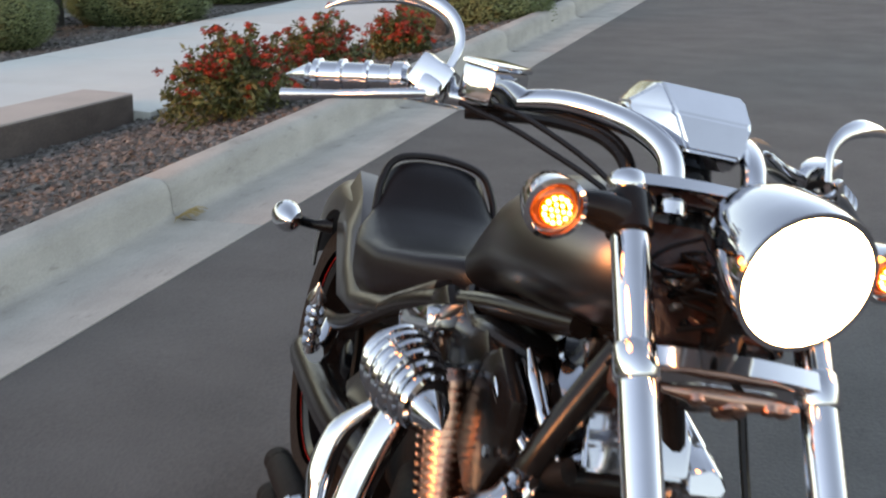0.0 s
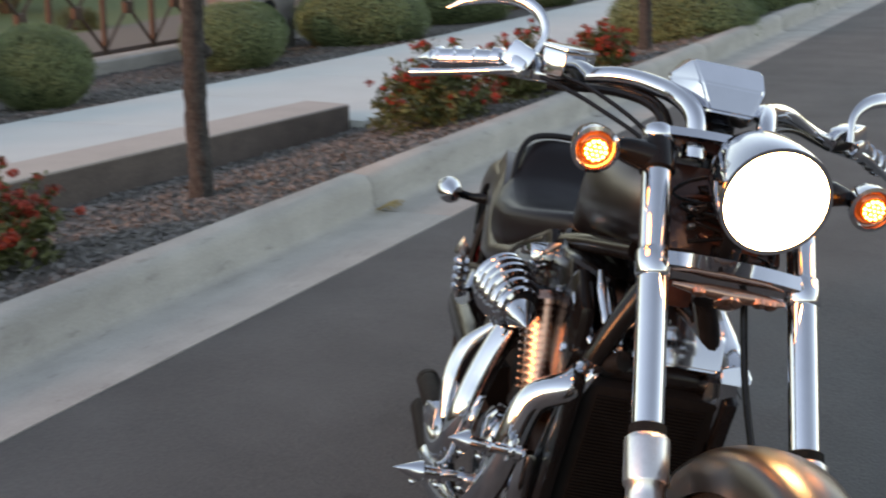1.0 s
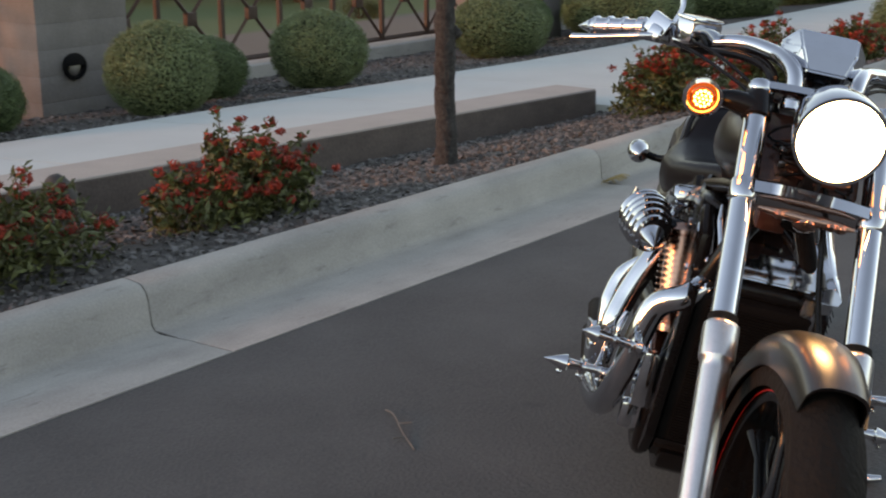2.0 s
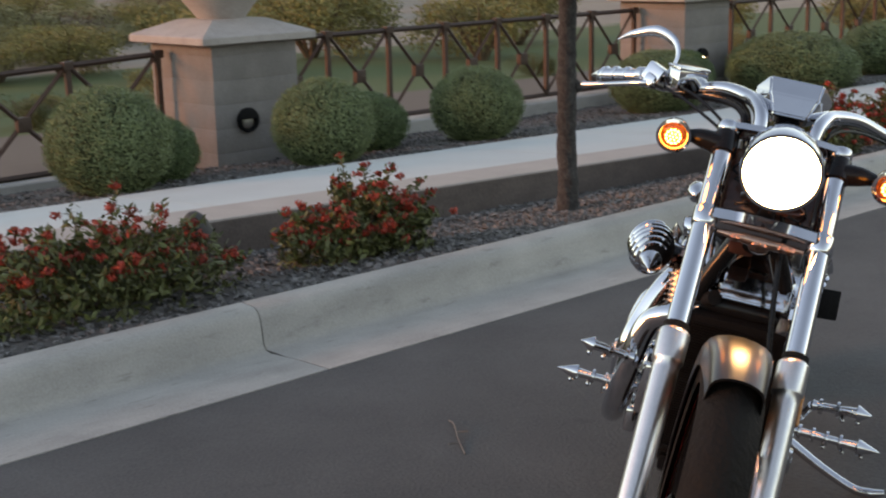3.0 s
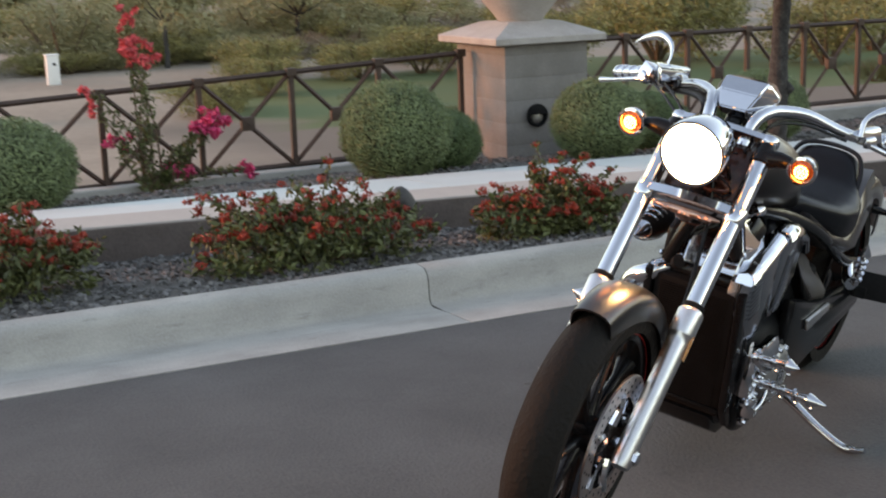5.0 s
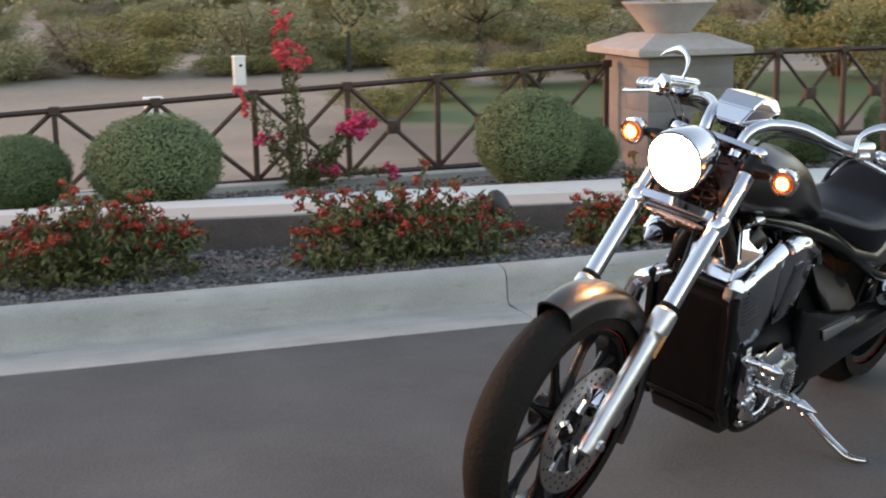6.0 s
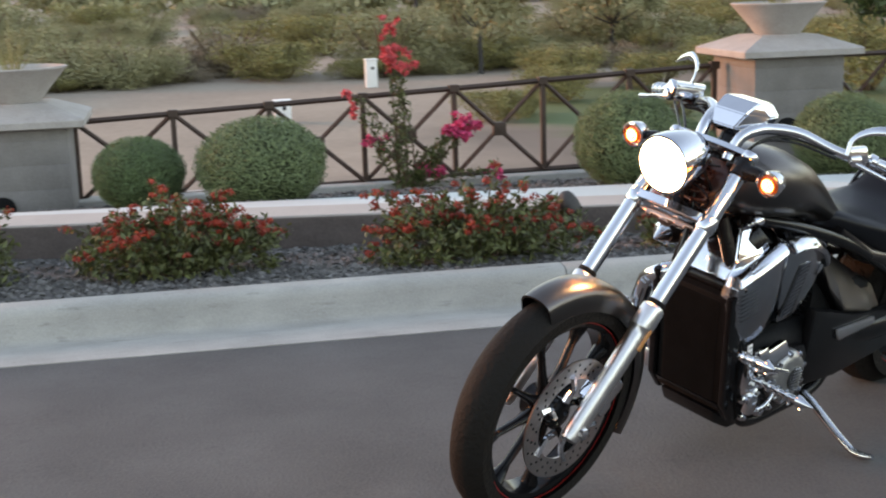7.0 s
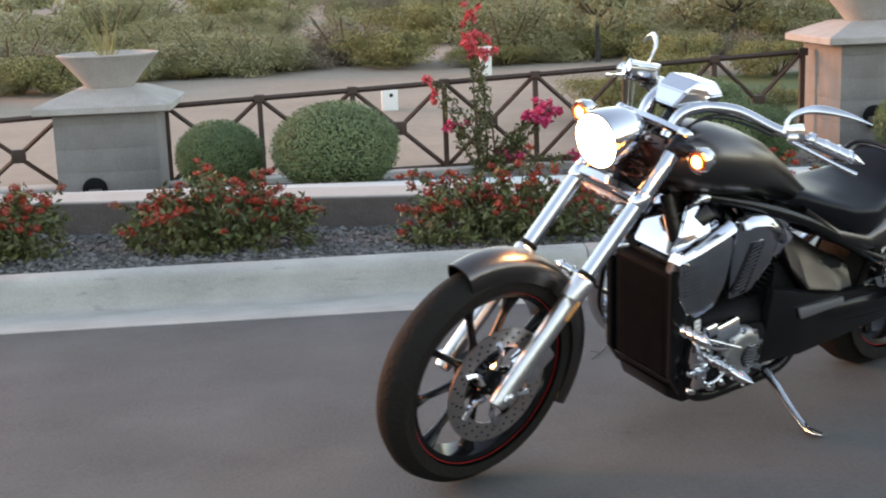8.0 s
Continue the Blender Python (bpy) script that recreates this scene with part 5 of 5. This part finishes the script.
slope_band("rear_head_arch", [(0.972, 0.705), (0.93, 0.711), (0.86, 0.703), (0.802, 0.678), (0.77, 0.632)], [(0.976, 0.728), (0.93, 0.736), (0.857, 0.728), (0.79, 0.696), (0.75, 0.648)], 0.162, 0.13, "chrome arch over the rear cylinder")
part("louvre_recess", plate([(0.975, 0.498), (0.908, 0.485), (0.856, 0.65), (0.918, 0.65)], 0.144, 0.147, 0.0), M_INK, bike, smooth=0)
for k in range(12):
    c = Vector((0.94, 0.148, 0.5)).lerp(Vector((0.888, 0.148, 0.643)), k / 11)
    part("louvre", boxes((c, (0.05, 0.007, 0.0062), Euler((0, radians(15), 0)).to_matrix()), bevel=0.0018), M_POLISH, bike)
# Fins and barrel carry a warm reflection as their own colour.
for k in range(12):
    c = Vector((0.968, -0.132, 0.478)).lerp(Vector((0.93, -0.145, 0.618)), k / 11)
    part("barrel_fin", lathe(c, (-0.26, -0.09, 0.96), [(0, 0.03), (0.0008, 0.044), (0.0052, 0.044), (0.006, 0.03)], 24), M_WARMCHROME, bike)
part("barrel", tube([(0.97, -0.131, 0.465), (0.927, -0.146, 0.635)], 0.034, 18, 1), M_WARMCHROME, bike, "finned cylinder barrel tinted with the warm light it reflects")
part("barrel_cap", lathe((0.931, -0.145, 0.625), (-0.26, -0.09, 0.96), [(0, 0.03), (0.004, 0.036), (0.014, 0.036), (0.02, 0.026), (0.03, 0.022)], 24), M_WARMCHROME, bike)
part("barrel_foot", lathe((0.968, -0.132, 0.47), (0.26, 0.09, -0.96), [(0, 0.028), (0.01, 0.02), (0.03, 0.018), (0.034, 0.03), (0.05, 0.03)], 20), M_WARMCHROME, bike)
part("intake_cover", plate([(0.83, 0.675), (0.85, 0.715), (0.9, 0.735), (0.985, 0.738), (1.03, 0.7), (1.0, 0.632), (0.88, 0.605)], -0.135, -0.02, 0.018), M_INK, bike, "black airbox between the cylinders", smooth=30)
part("ignition_cover", boxes((Vector((0.785, -0.138, 0.682)), (0.15, 0.09, 0.04), Euler((0.15, radians(-22), 0)).to_matrix()), (Vector((0.74, -0.15, 0.652)), (0.05, 0.06, 0.045), Euler((0.15, radians(-22), 0)).to_matrix()), bevel=0.014), M_CHROME, bike)
part("ignition_lead", tube([(0.8, -0.14, 0.67), (0.82, -0.165, 0.645), (0.84, -0.16, 0.61), (0.85, -0.13, 0.59)], 0.008, 8, 5), M_CHROME, bike)
# left engine covers and round alternator cover
part("left_case", plate([(1.1, 0.36), (1.0, 0.4), (0.82, 0.38), (0.74, 0.3), (0.78, 0.2), (0.95, 0.17), (1.08, 0.2)], 0.13, 0.165, 0.014), M_INK, bike, "black engine side case", smooth=30)
cov = part("round_cover", lathe((0.925, 0.165, 0.308), (0, 1, 0), [(0, 0.084), (0.02, 0.082), (0.032, 0.071), (0.036, 0.052), (0.034, 0.004)], 40), M_ALLOY, bike, "round engine cover with slots")
for k in range(8):
    w = 0.03 * math.sqrt(max(0.05, 1 - ((k - 3.5) / 4.4) ** 2))
    part("slot_bar", boxes((Vector((0.898, 0.204, 0.265 + k * 0.0098)), (1.7 * w, 0.008, 0.0045)), bevel=0.0015), M_CHROME, cov)
part("slot_recess", lathe((0.898, 0.199, 0.3), (0, 1, 0), [(0, 0.04), (0.003, 0.039)], 28), M_INK, cov)
for k in range(9):
    a = k * 0.7
    part("bolt", lathe((0.925 + 0.078 * math.cos(a), 0.185, 0.308 + 0.078 * math.sin(a)), (0, 1, 0), [(0, 0.01), (0.012, 0.009), (0.014, 0.004)], 8), M_CHROME, cov)
random.seed(23)
for k in range(16):
    c = Vector((random.uniform(0.98, 1.13), 0.17, random.uniform(0.2, 0.41)))
    part("bolt", lathe(c, (0, 1, 0), [(0, 0.012), (0.01, 0.012), (0.013, 0.008), (0.02, 0.007), (0.022, 0.002)], 8), M_CHROME, bike)
part("case_block", boxes((Vector((1.0, 0.172, 0.395)), (0.1, 0.034, 0.05), Euler((0.3, radians(12), 0)).to_matrix()), (Vector((1.065, 0.17, 0.405)), (0.045, 0.03, 0.035), Euler((0.3, radians(12), 0)).to_matrix()), bevel=0.008), M_CHROME, bike, "chrome block over the engine case")
part("case_rod", tube([(1.1, 0.188, 0.39), (1.02, 0.195, 0.36), (0.95, 0.2, 0.335)], 0.006, 10, 4), M_CHROME, bike)
part("case_pipe", tube([(1.09, 0.17, 0.22), (1.02, 0.19, 0.24), (0.98, 0.19, 0.3), (1.02, 0.18, 0.37)], 0.007, 12, 5), M_CHROME, bike)
part("right_case", plate([(1.08, 0.36), (0.95, 0.42), (0.8, 0.38), (0.74, 0.3), (0.8, 0.2), (0.98, 0.17), (1.08, 0.22)], -0.165, -0.13, 0.014), M_CHROME, bike, "chrome engine side case", smooth=30)
part("clutch_cover", lathe((0.9, -0.165, 0.3), (0, -1, 0), [(0, 0.1), (0.02, 0.098), (0.034, 0.08), (0.037, 0.03), (0.036, 0.004)], 36), M_CHROME, bike)

# shell-shaped air horn on the right
hx = Vector((0.985, 0.07, -0.085)).normalized()
c0 = Vector((0.945, -0.235, 0.66))
horn = part("air_cleaner", lathe(c0, hx, [(-0.02, 0.018), (-0.012, 0.038), (0.01, 0.05), (0.04, 0.0515), (0.084, 0.045), (0.132, 0.031), (0.174, 0.013), (0.194, 0.001)], 28), M_MATTE, bike, "pointed shell air cleaner with chrome ribs")
up_ = Vector((0, 0, 1))
sd_ = hx.cross(up_).normalized()
u2 = sd_.cross(hx).normalized()
for k in range(7):
    s0 = -0.012 + 0.024 * k
    pts = []
    for j in range(13):
        a = radians(-140 + 265 * j / 12)
        s = s0 - 0.014 * (1 - math.cos(a)) + 0.004
        r = float(np.interp(s, [-0.03, 0.0, 0.036, 0.084, 0.132, 0.174, 0.194], [0.026, 0.05, 0.0535, 0.047, 0.033, 0.015, 0.004]))
        pts.append(c0 + hx * s + (-sd_ * math.cos(a) + u2 * math.sin(a)) * r * -1)
    part("rib", tube(pts, [0.003, 0.0085, 0.0102, 0.0085, 0.003], 8, 2), M_CHROME, horn, "chrome rib")
part("point", lathe(c0 + hx * 0.142, hx, [(0, 0.028), (0.007, 0.028), (0.036, 0.013), (0.058, 0.001)], 24), M_CHROME, horn, "chrome point")
part("horn_bracket", tube([(0.93, -0.2, 0.64), (0.9, -0.13, 0.62)], 0.03, 14, 1), M_CHROME, bike)

# exhausts
part("front_exhaust", tube([(1.1, -0.055, 0.605), (1.165, -0.1, 0.598), (1.2, -0.14, 0.572), (1.18, -0.19, 0.53), (1.174, -0.212, 0.44), (1.145, -0.224, 0.345), (1.05, -0.235, 0.25), (0.86, -0.242, 0.2), (0.7, -0.245, 0.195)], [0.024, 0.025, 0.026, 0.027, 0.027, 0.027, 0.028, 0.034, 0.038], 18, 7), M_CHROME, bike, "curved chrome exhaust pipe")
part("rear_exhaust", tube([(0.8, -0.1, 0.6), (0.83, -0.15, 0.588), (0.85, -0.19, 0.535), (0.868, -0.224, 0.45), (0.885, -0.246, 0.362), (0.84, -0.25, 0.275), (0.73, -0.25, 0.25), (0.63, -0.25, 0.272)], [0.022, 0.025, 0.0265, 0.027, 0.027, 0.028, 0.03, 0.03], 18, 7), M_CHROME, bike, "curved chrome exhaust pipe")
part("heat_shield", tube([(0.73, -0.19, 0.51), (0.715, -0.232, 0.45), (0.73, -0.25, 0.38), (0.76, -0.253, 0.31)], [0.01, 0.021, 0.023, 0.012], 18, 6), M_CHROME, bike, "bulged chrome exhaust heat shield")
for x0, z0, z1 in ((0.72, 0.195, 0.2), (0.64, 0.275, 0.27)):
    mf = part("silencer", tube([(x0, -0.248, z0), (x0 - 0.06, -0.25, z0), (0.48, -0.252, z1), (0.46, -0.252, z1)], [0.028, 0.028, 0.027, 0.024], 24, 4), M_MATTE, bike, "short black silencer")
    part("silencer_tip", lathe((0.462, -0.252, z1), (-1, 0, -0.15), [(0, 0.025), (0.03, 0.026), (0.032, 0.021), (-0.02, 0.019)], 24), M_MATTE, mf)
    for k in range(6):
        part("heat_slot", boxes((Vector((x0 + 0.17 - k * 0.022, -0.283, z0 + 0.05 - k * 0.006)), (0.006, 0.006, 0.045)), bevel=0.0015), M_CHROME, mf)


def peg(a, b, label, ribs=4):
    """A spiked foot peg from a to b."""
    a, b = Vector(a), Vector(b)
    L = (b - a).length
    prof = [(0, 0.009), (0.004, 0.013)]
    for k in range(ribs):
        t = L * (0.12 + 0.58 * k / ribs)
        prof += [(t, 0.0095), (t + 0.002, 0.0175), (t + 0.009, 0.0175), (t + 0.011, 0.0095)]
    prof += [(L * 0.74, 0.012), (L * 0.76, 0.019), (L * 0.79, 0.018), (L, 0.0006)]
    b_ = lathe(a, b - a, prof, 16)
    for k in (0.42, 0.62, 0.82) if ribs > 2 else (0.55, 0.8):
        lathe(a.lerp(b, k) - Vector((0, 0, 0.008)), (0, 0, -1), [(0, 0.006), (0.01, 0.005), (0.013, 0.0065), (0.02, 0.003)], 8, b_)
    return part("foot_peg", b_, M_CHROME, bike, label)


for sg in (-1, 1):
    peg((1.09, 0.17 * sg, 0.335), (1.1, 0.385 * sg, 0.338), "chrome spiked foot peg")
    peg((1.225, 0.2 * sg, 0.452), (1.25, 0.328 * sg, 0.47), "chrome spiked pedal peg", 2)
    peg((0.265, 0.2 * sg, 0.425), (0.32, 0.223 * sg, 0.58), "folded chrome passenger peg")
    part("peg_mount", boxes((Vector((1.1, 0.16 * sg, 0.31)), (0.05, 0.05, 0.05)), (Vector((1.12, 0.165 * sg, 0.36)), (0.03, 0.04, 0.11)), (Vector((1.1, 0.185 * sg, 0.26)), (0.04, 0.03, 0.06)), bevel=0.01), M_CHROME, bike)
    part("peg_linkage", tube([(1.225, 0.2 * sg, 0.452), (1.15, 0.195 * sg, 0.4), (1.05, 0.19 * sg, 0.35), (0.9, 0.185 * sg, 0.32)], 0.008, 8, 4), M_CHROME, bike)
    part("passenger_mount", tube([(0.265, 0.19 * sg, 0.425), (0.24, 0.17 * sg, 0.43), (0.2, 0.15 * sg, 0.47)], [0.022, 0.02, 0.018], 10, 3), M_CHROME, bike)
part("side_stand", tube([(0.755, 0.15, 0.2), (0.765, 0.21, 0.18), (0.79, 0.305, 0.143), (0.812, 0.385, 0.121), (0.821, 0.425, 0.124), (0.829, 0.462, 0.138)], [0.016, 0.0145, 0.0125, 0.012, 0.0125, 0.008], 12, 6), M_CHROME, bike, "bent chrome side stand")
part("plate_holder", boxes((Vector((0.16, 0.235, 0.405)), (0.02, 0.11, 0.09), Euler((0, -0.2, 0.3)).to_matrix()), (Vector((0.16, 0.19, 0.38)), (0.05, 0.07, 0.04)), bevel=0.006), M_MATTE, bike, "black side-mounted plate holder")

# cables, hoses and wiring
for i, pts in enumerate((
    [(1.075, -0.27, 1.06), (1.14, -0.2, 1.05), (1.23, -0.11, 1.0), (1.27, -0.06, 0.9), (1.22, -0.03, 0.8)],
    [(1.08, -0.28, 1.05), (1.16, -0.2, 1.03), (1.25, -0.1, 0.98), (1.28, -0.05, 0.87), (1.2, -0.05, 0.78)],
    [(1.04, 0.25, 1.02), (1.1, 0.16, 1.045), (1.16, 0.1, 1.04), (1.22, 0.075, 1.0), (1.24, 0.06, 0.92), (1.22, 0.04, 0.82)],
    [(1.03, 0.24, 1.03), (1.08, 0.155, 1.05), (1.14, 0.105, 1.05), (1.2, 0.085, 1.02), (1.22, 0.08, 0.95), (1.2, 0.04, 0.84)],
    [(1.35, 0.05, 0.97), (1.31, 0.06, 0.9), (1.28, 0.03, 0.84), (1.3, -0.03, 0.8)],
    [(1.35, -0.04, 0.94), (1.29, -0.06, 0.88), (1.27, -0.02, 0.82), (1.25, 0.04, 0.78)],
    [(1.34, 0.03, 0.9), (1.36, 0.045, 0.82), (1.42, 0.06, 0.7), (1.5, 0.075, 0.6), (1.6, 0.085, 0.5), (1.69, 0.09, 0.43)],
    [(1.05, -0.07, 0.72), (0.98, -0.12, 0.73), (0.88, -0.12, 0.72), (0.8, -0.1, 0.74)],
    [(1.18, 0.05, 0.72), (1.12, 0.09, 0.68), (1.08, 0.1, 0.6), (1.12, 0.09, 0.5)],
    [(1.18, -0.05, 0.7), (1.13, -0.08, 0.64), (1.12, -0.09, 0.56), (1.14, -0.08, 0.48)],
)):
    part("cable", tube(pts, 0.0038 if i < 4 else 0.005 if i < 6 else 0.006 if i == 6 else 0.011, 8, 6), M_INK if i < 8 else M_BLACK, bike)
for pts in ([(1.05, -0.26, 1.035), (1.1, -0.165, 1.052), (1.15, -0.105, 1.046), (1.2, -0.085, 1.01), (1.22, -0.07, 0.92)], [(1.035, -0.25, 1.04), (1.085, -0.155, 1.055), (1.14, -0.1, 1.052), (1.185, -0.08, 1.02), (1.2, -0.06, 0.93)]):
    part("cable", tube(pts, 0.008, 8, 6), M_INK, bike)
part("wiring_box", boxes((Vector((1.27, 0, 0.88)), (0.07, 0.1, 0.13)), (Vector((1.25, -0.03, 0.79)), (0.06, 0.06, 0.07)), bevel=0.015), M_LOOM, bike)
part("headlight_backing", boxes((on_fork(0.765, 0, -0.03), (0.02, 0.19, 0.15), Euler((0, radians(-39.6), 0)).to_matrix()), bevel=0.008), M_LOOM, bike, "brown-black wiring cover behind the headlight")
random.seed(17)
for k in range(5):
    c = [on_fork(0.69 + 0.02 * j, random.uniform(-0.08, 0.08), random.uniform(-0.016, 0.012)) for j in range(7)]
    part("wire", tube(c, random.uniform(0.0025, 0.0045), 6, 4), M_INK if k % 3 else M_LOOM, bike)
for k in range(14):
    part("connector", boxes((on_fork(random.uniform(0.68, 0.83), random.uniform(-0.085, 0.085), -0.012), (0.012, random.uniform(0.008, 0.02), random.uniform(0.006, 0.014)), Euler((random.uniform(-0.5, 0.5), radians(-39.6), 0)).to_matrix()), bevel=0.002), M_ALLOY if k % 2 else M_INK, bike)
part("coolant_hose", tube([(1.2, -0.06, 0.63), (1.15, -0.09, 0.6), (1.08, -0.1, 0.56), (1.04, -0.1, 0.5)], 0.018, 12, 5), M_MATTE, bike)
part("sticker", boxes((Vector((1.105, 0.157, 0.4)), (0.022, 0.003, 0.085), Euler((0, radians(12), 0)).to_matrix()), bevel=0.001), M_WHITE, bike, "small white sticker with grey bars")
for k in range(5):
    part("sticker_bar", boxes((Vector((1.112 - 0.0032 * k, 0.159, 0.432 - 0.015 * k)), (0.014, 0.002, 0.005), Euler((0, radians(12), 0)).to_matrix())), M_ALLOY, bike)

# the steering stands turned to the left
FORKED = {"front_wheel", "front_mudguard", "brake_caliper", "fork_leg", "lower_yoke", "upper_yoke", "yoke_plate", "fork_shroud", "headlight", "headlight_bracket", "indicator", "indicator_stem"}
BARRED = {"grip", "switch_housing", "lever"}
for ob in list(bike.children):
    kind = ob.name.split(".")[0]
    turn = 3.4 if kind in ("front_wheel", "front_mudguard") else 2.3 if kind in FORKED else (3.2 if ob.bound_box[0][1] > 0 else 5.0) if kind in BARRED else 0
    if turn:
        m = Matrix.Translation(HEADAX) @ Matrix.Rotation(radians(turn), 4, FU) @ Matrix.Translation(-HEADAX)
        for o in (ob, *ob.children_recursive):
            o.data.transform(m)

# the light that the lit lamps give
def lamp_light(name, at, watts, color, size):
    ob = new(name, bpy.data.lights.new(name, "POINT"))
    ob.data.energy, ob.data.color, ob.data.shadow_soft_size = watts, color, size
    ob.matrix_world = bike.matrix_world @ Matrix.Translation(at)


for sg in (-1, 1):
    lamp_light("indicator_lamp", Vector((1.307, 0.226 * sg, 0.982)) + hd * 0.085, 0.15, (1.0, 0.36, 0.07), 0.03)
